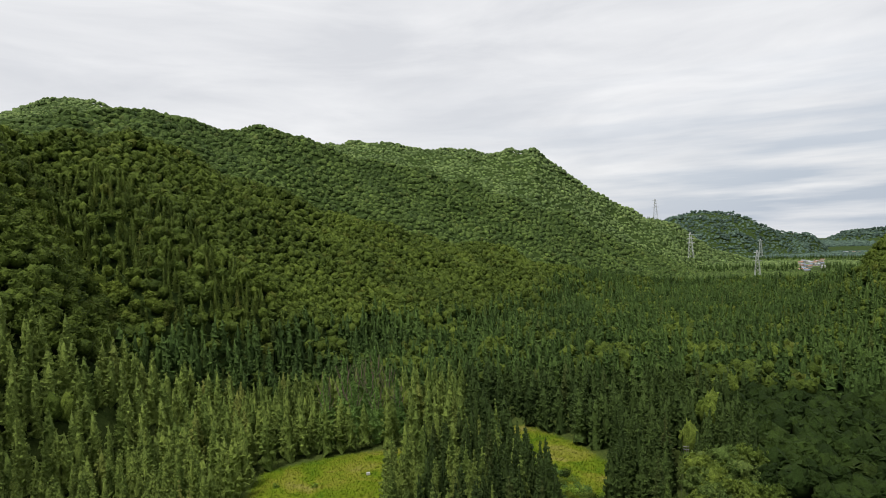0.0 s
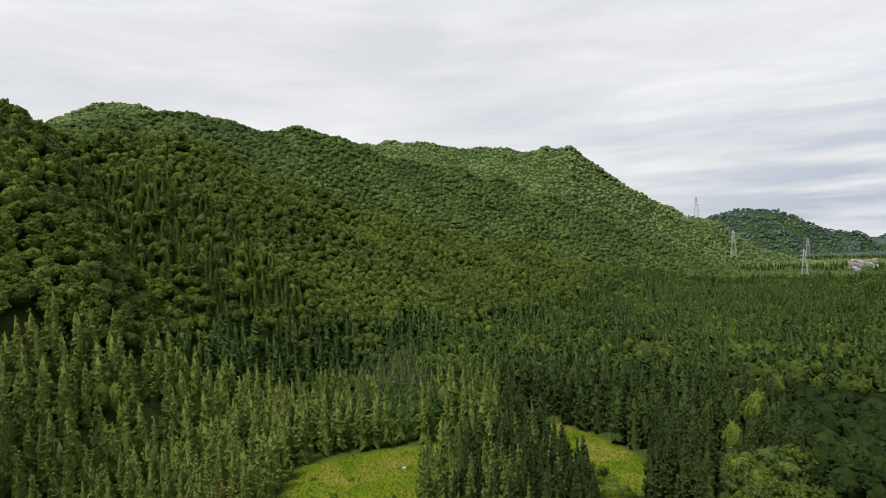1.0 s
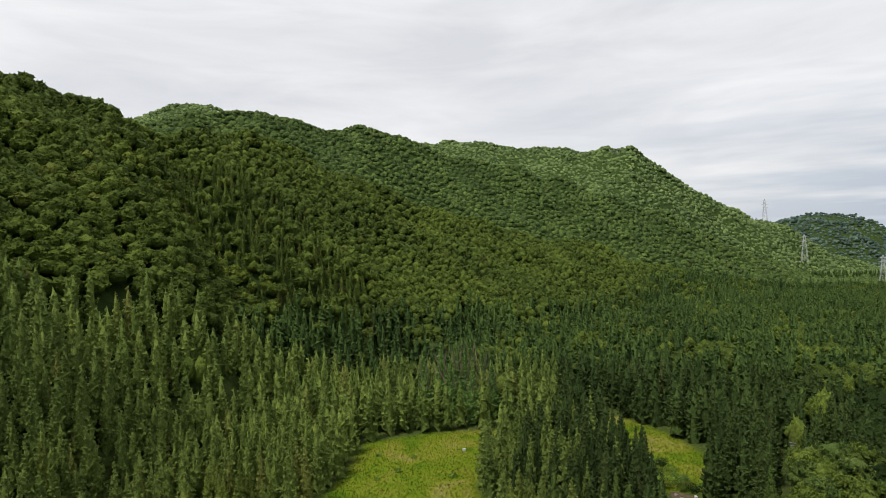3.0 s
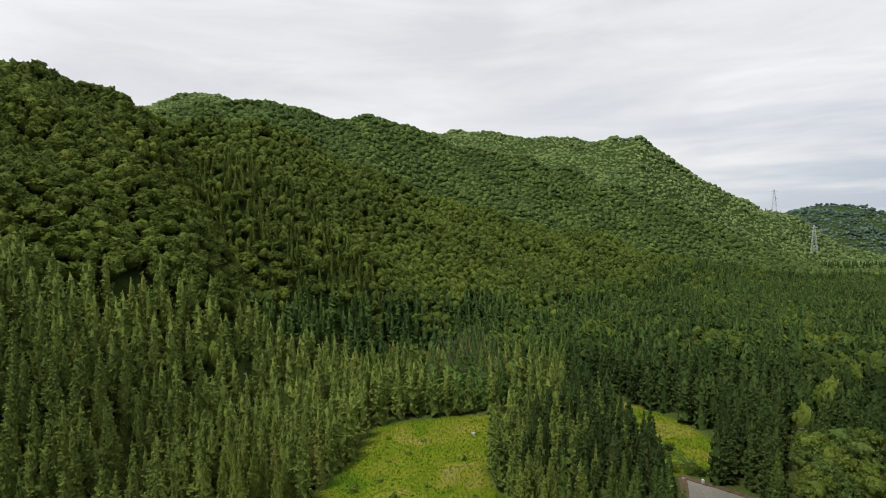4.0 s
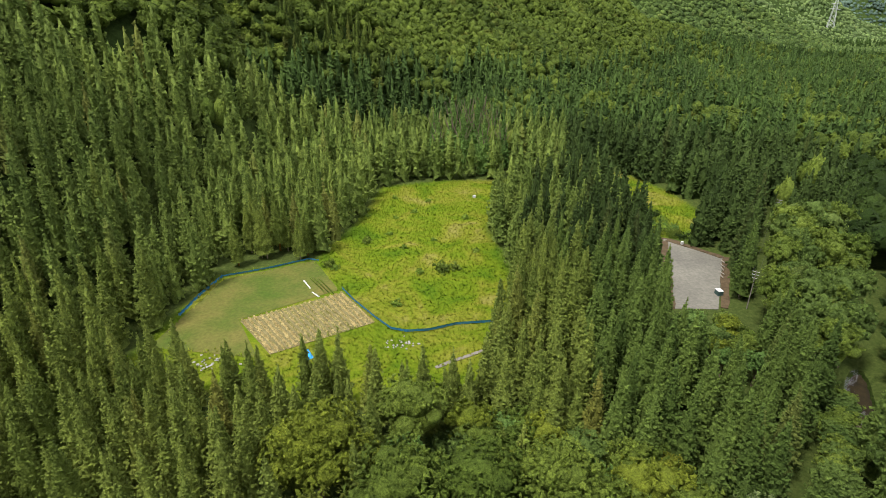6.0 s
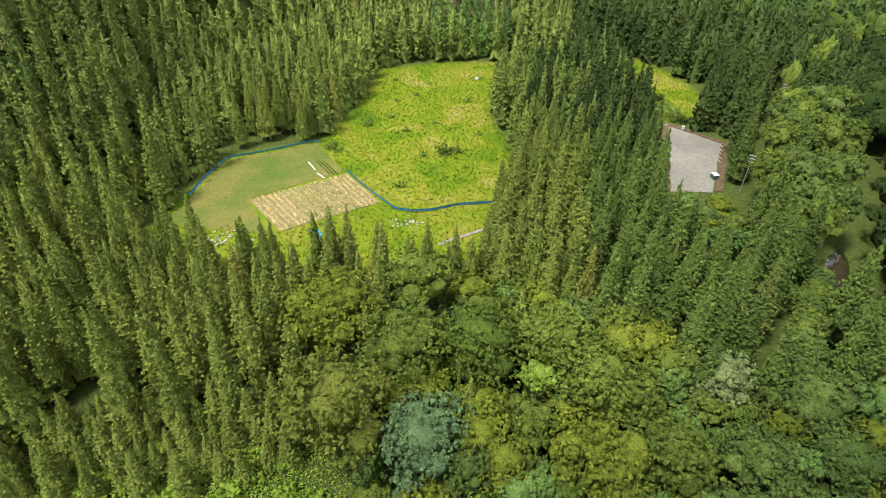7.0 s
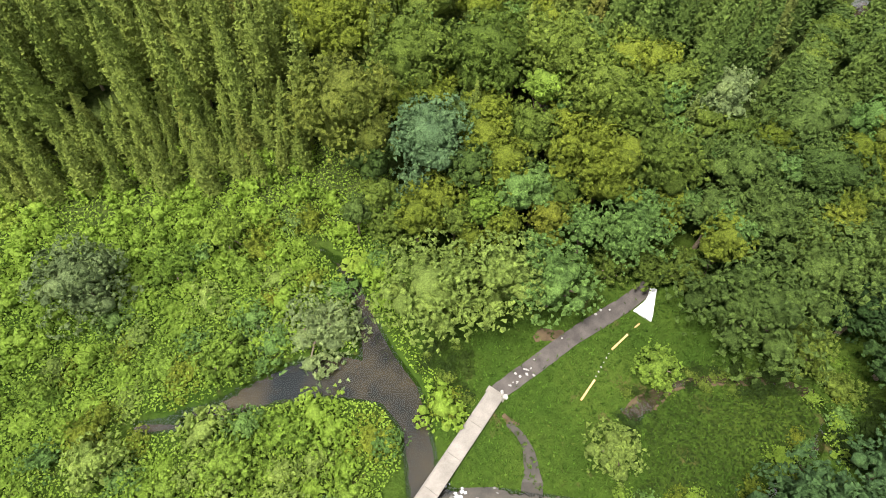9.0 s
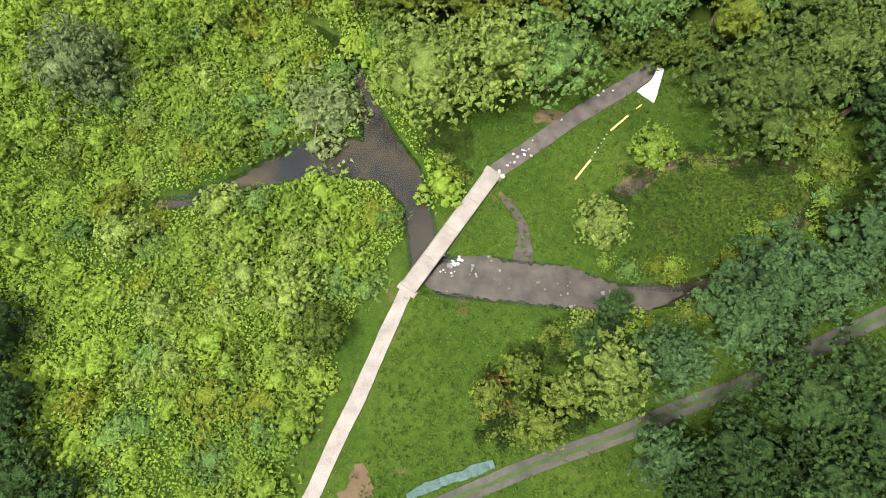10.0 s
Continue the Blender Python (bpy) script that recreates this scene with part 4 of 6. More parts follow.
# ================= trees that stand singly =================
def ground_at(x, y):
    return float(height(x, y))


def tree_thing(name, trunk, crown, bark, foliage, label, category, group=""):
    base = new(name)
    part("trunk", trunk, bark, base)
    part("crown", crown, foliage, base)
    return tagged(base, label, category, group)


rng = np.random.RandomState(8)
cedars = []
for i in range(6):
    cv, ct = cedar_crown(rng, 26, 4.0, 7, 8, 340, 0.46, 0.12, 70)
    tv, tt = tube([(0, 0, -0.8), (0, 0, 10), (0, 0, 24)], [0.36, 0.28, 0.04], 7)
    cedars.append((raw_mesh("trunk", tv, tt, [M["bark"]]), raw_mesh("crown", cv, ct, [M["cedar" if i < 4 else "eastcedar"]], 104)))
made = {}
for i, (cx, cy) in enumerate(near_cedar):
    kind = i % 4 if cx < 18 else 4 + i % 2
    k = (0.86 + 0.22 * rng.rand()) * (0.84 if cy > 46 and cx < -4 else 1.0) * (0.72 if i >= len(near_cedar) - len(BANK_CEDARS) else 1.0)
    m = pose(cx, cy, ground_at(cx, cy), 2.5 * (rng.rand() - 0.5), 2.5 * (rng.rand() - 0.5), 360 * rng.rand())
    if kind not in made:
        t = tree_thing("cedar_tree", cedars[kind][0], cedars[kind][1], None, None, "tall narrow dark green cedar in a dense plantation", "tree", "plantation cedars")
        made[kind] = t
        t.matrix_basis = m
    else:
        t = copy_thing(made[kind], m)
    t.scale = (k * (0.9 + 0.2 * rng.rand()), k * (0.9 + 0.2 * rng.rand()), k)

# withered cedars among the green ones
for cx, cy, k in ((-126, 114, 0.95), (-86, 146, 0.9), (-117, 140, 0.8)):
    t = tree_thing("cedar_tree", cedars[0][0], cedars[0][1].copy(), None, None, "withered rust-brown cedar among green ones", "tree", "withered cedars")
    t.children[1].data.materials[0] = M["rust"]
    t.matrix_basis = pose(cx, cy, ground_at(cx, cy) + 1.5, 0, 0, 40 * cx)
    t.scale = (k, k, k)

# young cedars along the plantation's edge
x, y = scatter(-96, -16, -20, 32, 3.5, 48, 0.4)
e = front_edge(x) - y
s = (e > -2.5) & (e < 11.0 + 2.0 * wave(x, y, 20, 7)) & off_stands(x, y, 0.8) & (line_distance(x, y, RIVER, RIVER_W) > 2.0)
for cx, cy in zip(x[s], y[s]):
    k = 0.34 + 0.24 * rng.rand()
    t = copy_thing(made[rng.randint(4)], pose(cx, cy, ground_at(cx, cy) - 1.6 * k, 0, 0, 360 * rng.rand()))
    t.scale = (k * 1.35, k * 1.35, k)
    tagged(t, "young cedar at the edge of the plantation", "tree", "young cedars")

LOOKS = {
    "olive": ("olive", "olive-tinged broadleaf tree with a broad crown"), "bright": ("bright", "bright green bushy tree by the river"),
    "soft": ("soft", "soft green round-crowned tree beside the track"), "blue": ("blue", "grey-green broadleaf tree with soft foliage"), "teal": ("bluegreen", "blue-green broadleaf tree above the river bank"), "deep": ("deep", "deep green riverside tree with a dense crown"), "grey": ("grey", "grey-green willow tree over the pool"), "pale": ("pale", "pale green spreading tree in heavy leaf"),
    "dark": ("shade", "dark green broadleaf tree with a dense crown"), "broad": ("broad", "mid-green broadleaf tree in full leaf"),
    "grove": ("soft", "tall grey-green tree in a grove behind the meadow"), "green": ("broad", "low green bushy tree on the river meadow")}
for kind, rows_ in STANDS.items():
    mat, label = LOOKS[kind]
    for tx, ty, tr, th in rows_:
        n = int(np.clip(17.0 * tr * tr, 200, 1300))
        (cv, ct), lob = broad_crown(rng, tr, th, n, int(n * 0.6), 0.27 + 0.017 * tr, 9, 0.66 if ty < 16 else 0.90)
        tv, tt = broad_trunk(th, tr, lob)
        if kind == "grove":
            cv, ct = cedar_crown(rng, th, tr * 0.72, 8, 8, 330, 0.8, 0.06)
        t = tree_thing("broadleaf_tree", raw_mesh("trunk", tv, tt, [M["bark"]]), raw_mesh("crown", cv, ct, [M[mat]], 120 if kind == "grove" else len(lob) * 20), None, None, label, "tree", "riverside trees")
        t.matrix_basis = pose(tx, ty, ground_at(tx, ty))

# broadleaf trees that fill the bank between them
x, y = scatter(-30, 76, -2, 62, 4.8, 41)
s = off_stands(x, y, 0.72) & clear_of(x, y, 0.4) & (y < front_edge(x) + 3) & (y > 6 + 0.12 * x) & ((x > -22) | (y > 16))
fill = []
for i in range(5):
    (cv, ct), lob = broad_crown(rng, 4.2, 14, 200, 130, 0.42, 9, 0.86)
    tv, tt = broad_trunk(14, 4.2, lob)
    fill.append((raw_mesh("trunk", tv, tt, [M["bark"]]), cv, ct))
proto = {}
for tx, ty in zip(x[s], y[s]):
    key = (rng.randint(5), ("broad", "soft", "olive", "olive", "deep", "broad")[rng.randint(6)])
    k = 0.66 + 0.55 * rng.rand()
    m = pose(tx, ty, ground_at(tx, ty), 0, 0, 360 * rng.rand())
    if key not in proto:
        trunk, cv, ct = fill[key[0]]
        proto[key] = tree_thing("broadleaf_tree", trunk, raw_mesh("crown", cv, ct, [M[key[1]]], 220), None, None, LOOKS[key[1]][1], "tree", "riverside trees")
        proto[key].matrix_basis = m
        t = proto[key]
    else:
        t = copy_thing(proto[key], m)
    t.scale = (k, k, k * (0.9 + 0.3 * rng.rand()))

x, y = scatter(60, 116, 88, 188, 5.6, 46)
s = inside(x, y, BAND) & (line_distance(x, y, POLE_GAP) > 3.0) & (line_distance(x, y, RIVER_VIEW) > 4.0)
light = [q for q in proto if q[1] in ("broad", "deep")]
for tx, ty in zip(x[s], y[s]):
    t = copy_thing(proto[light[rng.randint(len(light))]], pose(tx, ty, ground_at(tx, ty), 0, 0, 360 * rng.rand()))
    k = 1.05 + 0.3 * rng.rand()
    t.scale = (k, k, k * 1.15)
for a in np.arange(0, 1, 0.075):
    tx, ty = 57 + 18 * a + rng.randn(), 48 + 38 * a
    t = copy_thing(proto[light[rng.randint(len(light))]], pose(tx, ty, ground_at(tx, ty), 0, 0, 360 * rng.rand()))
    t.scale = (0.9, 0.9, 0.85 - 0.4 * a)
x, y = scatter(40, 68, 84, 126, 4.6, 45)
s = inside(x, y, [(41, 90), (59, 90), (61, 108), (56, 114), (44, 112)])
for tx, ty in zip(x[s], y[s]):
    t = copy_thing(proto[list(proto)[rng.randint(len(proto))]], pose(tx, ty, ground_at(tx, ty), 0, 0, 360 * rng.rand()))
    k = 0.62 + 0.2 * rng.rand()
    t.scale = (k * 1.1, k * 1.1, k)

# ================= shrubs and grass =================
BROOK = [(28.2, -17.6), (31, -14.3), (35, -11), (39.1, -9.1), (44, -8.2), (48.4, -7.4), (54, -7), (59, -8.5)]
def off_ways(x, y, m=0.0):
    return ((line_distance(x, y, LANE) > 1.6 + m) & (line_distance(x, y, TRACK) > 1.7 + m) & (line_distance(x, y, ROAD) > 2.0 + m) & (line_distance(x, y, BRIDGE) > 1.8 + m)
            & (line_distance(x, y, RIVER, RIVER_W) > 0.6 + m) & (line_distance(x, y, POOL, POOL_W) > 0.4 + m) & (line_distance(x, y, BROOK) > 0.3 + 0.5 * m))


SHRUBS = [(-100, -100), (-100, 8), (-70, 15), (-40, 24), (-22, 27), (-12, 10), (-14, -2), (-7, -12), (1, -20), (-3, -27), (-9, -38), (-12, -52), (-15, -66), (-20, -100)]
x, y = scatter(-98, 2, -98, 26, 4.7, 51)
s = inside(x, y, SHRUBS) & off_ways(x, y, 0.7) & off_stands(x, y, 0.7)
x, y = x[s], y[s]
order = np.argsort(np.hypot(x + 20, y + 35))
shrub = []
for i in range(6):
    (cv, ct), lob = broad_crown(rng, 2.6, 2.6, 230, 90, 0.20, 5, 0.60)
    shrub.append((cv, ct))
proto = {}
for n, i in enumerate(order[:150]):
    key = (rng.randint(6), ("thicket", "thicket", "thicket", "bright", "pale", "soft", "thicket", "olive")[rng.randint(8)])
    m = pose(x[i], y[i], ground_at(x[i], y[i]) - 0.2, 0, 0, 360 * rng.rand())
    if key not in proto:
        ob = new("shrub", raw_mesh("shrub", *shrub[key[0]], [M[key[1]]], 140))
        proto[key] = tagged(ob, {"bright": "bright green leafy shrub in the river thicket", "thicket": "fresh green leafy shrub in the river thicket", "pale": "pale green willow shrub in the river thicket", "soft": "soft green shrub in the river thicket", "olive": "olive green shrub in the river thicket"}[key[1]], "shrub", "river thicket")
        ob.matrix_basis = m
    else:
        ob = copy_thing(proto[key], m)
    k = 1.0 + 0.8 * rng.rand()
    ob.scale = (k, k, k * (0.45 + 0.75 * rng.rand()))
for i in range(30):
    a = rng.rand()
    k = 12 + int(a * 7.99)
    (ax, ay), (bx_, by_) = RIVER[k], RIVER[k + 1]
    u, side = rng.rand(), (1 if rng.rand() < 0.5 else -1)
    d = math.hypot(bx_ - ax, by_ - ay)
    w_ = RIVER_W[k] + 0.7 + 1.6 * rng.rand()
    tx, ty = ax + (bx_ - ax) * u - side * (by_ - ay) / d * w_, ay + (by_ - ay) * u + side * (bx_ - ax) / d * w_
    if not off_ways(np.array([tx]), np.array([ty]), 0.0)[0]:
        continue
    key = list(proto)[rng.randint(len(proto))]
    ob = copy_thing(proto[key], pose(tx, ty, ground_at(tx, ty) - 0.2, 0, 0, 360 * rng.rand()))
    k = 0.6 + 0.5 * rng.rand()
    ob.scale = (k, k, k * 0.9)
rest = order[150:]
if len(rest):
    forest("thicket", "bright green thicket on the river flat", M["thicket"], x[rest], y[rest], [broad_crown(rng, 2.5, 2.6, 140, 50, 0.25, 5, 0.60)[0] for _ in range(4)], 1.3, 52, 0.0, 120)


def carpet(name, label, material, x, y, seed, size, lift=0.3):
    """Leafy herbs: a close cover of small leaf sprays."""
    q = np.random.RandomState(seed)
    p = np.stack([x, y, height(x, y) + lift * q.rand(len(x)) ** 0.7], -1)
    nrm = np.stack([0.3 * q.randn(len(x)), 0.3 * q.randn(len(x)), np.ones(len(x))], -1)
    nrm /= np.linalg.norm(nrm, axis=1)[:, None]
    v, t = leaves(q, p, nrm, size)
    ob = new(name, raw_mesh(name, v, t, [material], False, None, np.repeat(q.rand(len(x)), 4)))
    return tagged(ob, label, "undergrowth", kind="stuff")


x, y = scatter(-98, 2, -98, 26, 0.42, 53)
s = inside(x, y, SHRUBS) & off_ways(x, y, -0.2)
carpet("thicket_herbs", "fresh green undergrowth filling the river thicket", M["thicket"], x[s], y[s], 54, 0.27, 1.25)
DAMP = [(33, -13), (44, -10.5), (57.8, -9.5), (57.5, -15.5), (47, -25.5), (38.8, -29.5), (27, -31.5), (31, -26), (30.7, -19)]
x, y = scatter(24, 62, -36, -4, 0.5, 55)
s = inside(x, y, DAMP) & off_ways(x, y, 0.1)
carpet("damp_herbs", "dense dark green herbs on the damp river flat", M["herb"], x[s], y[s], 56, 0.34, 0.5)

# low shrubs on the banks right of the stream and along the gravel road
for poly, gap, seed in (([(-7.8, -11.5), (0, -9), (4, -13), (3.5, -20.4), (-1.2, -25), (-4.6, -19.5)], 2.1, 57), ([(19.9, -37.5), (26, -40), (30, -52), (23.4, -57.5), (11.3, -60.5), (9.6, -54), (13, -49), (15.5, -43.7)], 2.4, 58),
                        ([(33, -12.6), (45, -10), (58, -10), (58, -3), (44, -5), (34, -8)], 2.2, 59), ([(46, -29), (60, -20), (70, -24), (66, -34), (50, -40), (38, -37)], 3.4, 60), ([(60, -20), (62, -4), (72, 6), (74, -24)], 4.0, 67), ([(38, -56), (74, -33), (74, -70), (40, -72)], 5.0, 68), ([(26.5, -22), (33, -17), (31, -11.5), (27, -13)], 2.0, 69)):
    q = np.array(poly)
    x, y = scatter(q[:, 0].min(), q[:, 0].max(), q[:, 1].min(), q[:, 1].max(), gap, seed)
    s = inside(x, y, poly) & off_ways(x, y, 0.5) & off_stands(x, y, 0.6)
    for tx, ty in zip(x[s], y[s]):
        look_ = ("herb", "broad", "dark", "herb")[rng.randint(4)]
        key = (rng.randint(6), look_)
        m = pose(tx, ty, ground_at(tx, ty) - 0.2, 0, 0, 360 * rng.rand())
        if key not in proto:
            ob = new("shrub", raw_mesh("shrub", *shrub[key[0]], [M[look_]], 140))
            proto[key] = tagged(ob, {"herb": "low dark green shrub on the damp bank", "broad": "low mid-green shrub beside the stream", "dark": "dense dark shrub beside the stream"}[look_], "shrub", "bank shrubs")
            ob.matrix_basis = m
        else:
            ob = copy_thing(proto[key], m)
        k = (0.42 + 0.4 * rng.rand()) * gap / 2.1
        ob.scale = (k, k, k * (0.6 + 0.6 * rng.rand()))
(cv, ct), lob = broad_crown(rng, 2.6, 1.7, 90, 120, 0.34, 6, 0.6)
ob = new("bramble", raw_mesh("bramble", cv, ct, [M["rust"]]))
ob.location = (13.1, -51.1, ground_at(13.1, -51.1) - 0.2)
tagged(ob, "reddish-brown withered bramble in the grass", "shrub")


def tufts(name, label, material, x, y, seed, size, blades=5):
    """Grass: tufts of a few pointed blades."""
    q = np.random.RandomState(seed)
    x, y = x + size * 1.6 * q.randn(len(x)), y + size * 1.6 * q.randn(len(x))
    z = height(x, y)
    n = len(x)
    V = np.zeros((n, blades, 3, 3))
    a = q.rand(n, blades) * 6.283
    h = size * (0.5 + q.rand(n, blades))
    lean = 0.4 + 0.7 * q.rand(n, blades)
    for c, (u, w, up_) in enumerate(((-0.5, 0, 0), (0.5, 0, 0), (0, 1, 1))):
        V[:, :, c, 0] = x[:, None] + size * 0.55 * u * np.cos(a) - w * h * lean * np.sin(a)
        V[:, :, c, 1] = y[:, None] + size * 0.55 * u * np.sin(a) + w * h * lean * np.cos(a)
        V[:, :, c, 2] = z[:, None] + up_ * h - 0.03
    T = np.arange(n * blades * 3).reshape(-1, 3)
    ob = new(name, raw_mesh(name, V.reshape(-1, 3), T, [material], False, None, np.repeat(q.rand(n), blades * 3)))
    return tagged(ob, label, "grass", kind="stuff")


M["grass"] = leaf_material("grass_blades", (0.046, 0.094, 0.013), (0.066, 0.122, 0.018), (0.098, 0.122, 0.029), 0.5, 0.3, 0.6)
k = Mat("meadow_blades", 0.8, 0.1)
patch_ = k.ramp(k.noise(0.055, 5.0, 0.62, None, 0.6), (0.34, (0.078, 0.150, 0.009)), (0.47, (0.140, 0.200, 0.012)), (0.58, (0.200, 0.220, 0.026)), (0.70, (0.260, 0.245, 0.075)))
tuft_ = k.ramp(k.noise(0.5, 4.0, 0.7), (0.32, (0.78, 0.80, 0.76)), (0.66, (1.12, 1.10, 1.05)))
M["meadowgrass"] = k.color(k.mix(1.0, patch_, tuft_, "MULTIPLY")).m
x, y = scatter(-4, 72, -100, 8, 0.75, 61)
s = off_ways(x, y, -0.2) & (y < 8 + 0.12 * x)
tufts("river_grass", "short green grass on the river meadow", M["grass"], x[s], y[s], 62, 0.42)
x, y = scatter(-100, 75, 76, 262, 1.05, 63)
s = (inside(x, y, MEADOW) | inside(x, y, GLADE)) & ~inside(x, y, [(-97, 84), (-96, 123.5), (-71.5, 141.5), (-54.8, 121.2), (-40.2, 106), (-63.5, 86)])
tufts("meadow_grass", "tall yellow-green meadow grass", M["meadowgrass"], x[s], y[s], 64, 0.60)

# ================= water =================


def ribbon(name, line, widths, z_of, material, jag=0.0, seed=0, step=1.0, thick=0.0, cross=3):
    """A strip along a line: a top that follows z_of, with sides where it has thickness."""
    q = np.random.RandomState(seed)
    pts, ws = [], []
    for i in range(len(line) - 1):
        a, b = np.array(line[i], float), np.array(line[i + 1], float)
        n = max(int(np.hypot(*(b - a)) / step), 1)
        for j in range(n):
            pts.append(a + (b - a) * j / n)
            ws.append(widths[i] + (widths[i + 1] - widths[i]) * j / n)
    pts.append(np.array(line[-1], float))
    ws.append(widths[-1])
    pts, ws = np.array(pts), np.array(ws)
    for _ in range(3):
        pts[1:-1] = (pts[:-2] + 2 * pts[1:-1] + pts[2:]) / 4
    d = np.gradient(pts, axis=0)
    d /= np.linalg.norm(d, axis=1)[:, None] + 1e-9
    nrm = np.stack([-d[:, 1], d[:, 0]], -1)
    t = np.linspace(-1, 1, cross)
    def ragged():
        e = q.rand(len(ws) + 8) * 2 - 1
        e = np.convolve(e, (0.1, 0.2, 0.3, 0.4, 0.5, 0.4, 0.3, 0.2, 0.1), "valid") * 0.8 + 0.35 * (q.rand(len(ws)) * 2 - 1)
        return ws * np.maximum(1 + jag * e, 0.15)

    wl_, wr_ = ragged(), ragged()
    half = np.where(t[None] < 0, wl_[:, None], wr_[:, None])
    xy = pts[:, None, :] + nrm[:, None, :] * (t[None] * half)[:, :, None]
    z = z_of(xy[..., 0], xy[..., 1])
    V = np.concatenate([xy, z[..., None]], -1)
    if thick:
        low = V[:, [0, -1]].copy()
        low[..., 2] -= thick
        V = np.concatenate([low[:, :1], V, low[:, 1:]], 1)
    m, c = V.shape[:2]
    i0 = (np.arange(m - 1)[:, None] * c + np.arange(c - 1)[None]).ravel()
    T = np.concatenate([np.stack([i0, i0 + c, i0 + c + 1], -1), np.stack([i0, i0 + c + 1, i0 + 1], -1)])
    if thick:
        e = (m - 1) * c
        T = np.concatenate([T, [(k, k + 1, c - 1) for k in range(c - 2)], [(e + k + 1, e + k, e + c - 1) for k in range(c - 2)]])
    return raw_mesh(name, V.reshape(-1, 3), T, [material], False)


def flat_at(v):
    return lambda x, y: np.full(np.shape(x), float(v))


def over(v):
    return lambda x, y: height(x, y) + v


bed = new("stream_bed", ribbon("stream_bed", RIVER, [w + 0.9 for w in RIVER_W], flat_at(-9.25), M["bed"], 0.05, 3, 1.0, 0, 5))
tagged(bed, "brown sandy gravel bed of the stream", "stream bed", kind="structure")
water = new("water", ribbon("water", RIVER, [w + 0.6 for w in RIVER_W], flat_at(-8.85), M["water"], 0, 4, 1.0, 0, 3))
tagged(water, "shallow clear stream with a brown bed", "water", kind="structure")
pool_bed = new("stream_bed", ribbon("stream_bed", POOL, [w + 0.9 for w in POOL_W], flat_at(-9.28), M["bed"], 0.05, 5, 1.0, 0, 5))
tagged(pool_bed, "dark sandy bed of a still pool", "stream bed", kind="structure")
pool = new("water", ribbon("water", POOL, [w + 0.6 for w in POOL_W], flat_at(-8.86), M["water"], 0, 6, 0.4, 0, 17))
cells = bmesh.new()
cells.from_mesh(pool.data)
mid_ = np.array([f.calc_center_median()[:2] for f in cells.faces])
under = line_distance(mid_[:, 0], mid_[:, 1], RIVER, RIVER_W) < 0.6
cells.faces.ensure_lookup_table()
bmesh.ops.delete(cells, geom=[cells.faces[i] for i in np.where(under)[0]], context="FACES")
cells.to_mesh(pool.data)
cells.free()
tagged(pool, "still dark pool beside the stream", "water", kind="structure")
bar = new("gravel_bar", ribbon("gravel_bar", [(-1.5, -38), (2.5, -36.4), (7, -34.8), (14.5, -34.4), (22, -33.8), (28, -34.8), (34, -34.2), (40, -31.8)], [0.8, 2.4, 3.4, 3.4, 3.5, 2.3, 1.5, 0.2], flat_at(-8.80), M["wetgravel"], 0.34, 7, 0.6, 0.2, 7))
tagged(bar, "wet brown gravel bar in the shallow stream", "gravel", kind="structure")
spur = new("gravel_bar", ribbon("gravel_bar", [(9.5, -21.8), (12, -23.4), (13.4, -25.6), (13.8, -28.5), (14.2, -32)], [0.5, 0.7, 0.9, 1.1, 1.9], over(0.1), M["wetgravel"], 0.2, 8, 0.7, 0.3, 4))
tagged(spur, "worn gravel footpath down to the stream", "path", kind="structure")

brook_bank = new("stream_bed", ribbon("stream_bed", BROOK, [1.8, 1.5, 0.6, 0.7, 0.7, 0.7, 0.8, 1.0], over(0.12), M["soil"], 0.5, 9, 0.5, 0.3, 5))
tagged(brook_bank, "brown muddy bed of a small side brook", "stream bed", kind="structure")
brook = new("water", ribbon("water", BROOK, [1.7, 1.3, 0.45, 0.5, 0.5, 0.5, 0.6, 0.9], over(0.20), M["water"], 0.5, 10, 0.5, 0, 3))
tagged(brook, "thin still side brook between leafy banks", "water", kind="structure")

# ================= bridge, lanes and track =================


def box(size, centre, bevel=0.03):
    bm = bmesh.new()
    bmesh.ops.create_cube(bm, size=1.0, matrix=Matrix.Translation(centre) @ Matrix.Diagonal((*size, 1)))
    if bevel:
        bmesh.ops.bevel(bm, geom=bm.edges[:], offset=bevel, segments=1, affect="EDGES", profile=0.5)
    return bm


bx, by = BRIDGE[0][0] - BRIDGE[1][0], BRIDGE[0][1] - BRIDGE[1][1]
b_len, b_turn = math.hypot(bx, by), math.degrees(math.atan2(-bx, by))
bridge = tagged(new("footbridge"), "flat weathered concrete slab bridge over the stream", "bridge")
n_slab = 4
for i in range(n_slab):
    a = -b_len / 2 + b_len * (i + 0.5) / n_slab
    part("deck_slab", box((2.5, b_len / n_slab - 0.025, 0.34), (0, a, 0), 0.03), M["concrete"], bridge)
for sx in (-1.31, 1.31):
    part("kerb", box((0.14, b_len, 0.46), (sx, 0, 0.06), 0.03), M["concrete"], bridge)
for a in (-b_len / 2 - 0.2, b_len / 2 + 0.2):
    part("abutment", box((3.3, 1.2, 1.7), (0, a, -1.02), 0.06), M["concrete"], bridge)
bridge.matrix_basis = pose(BRIDGE[1][0] + bx / 2, BRIDGE[1][1] + by / 2, -7.55, 0, 0, b_turn)

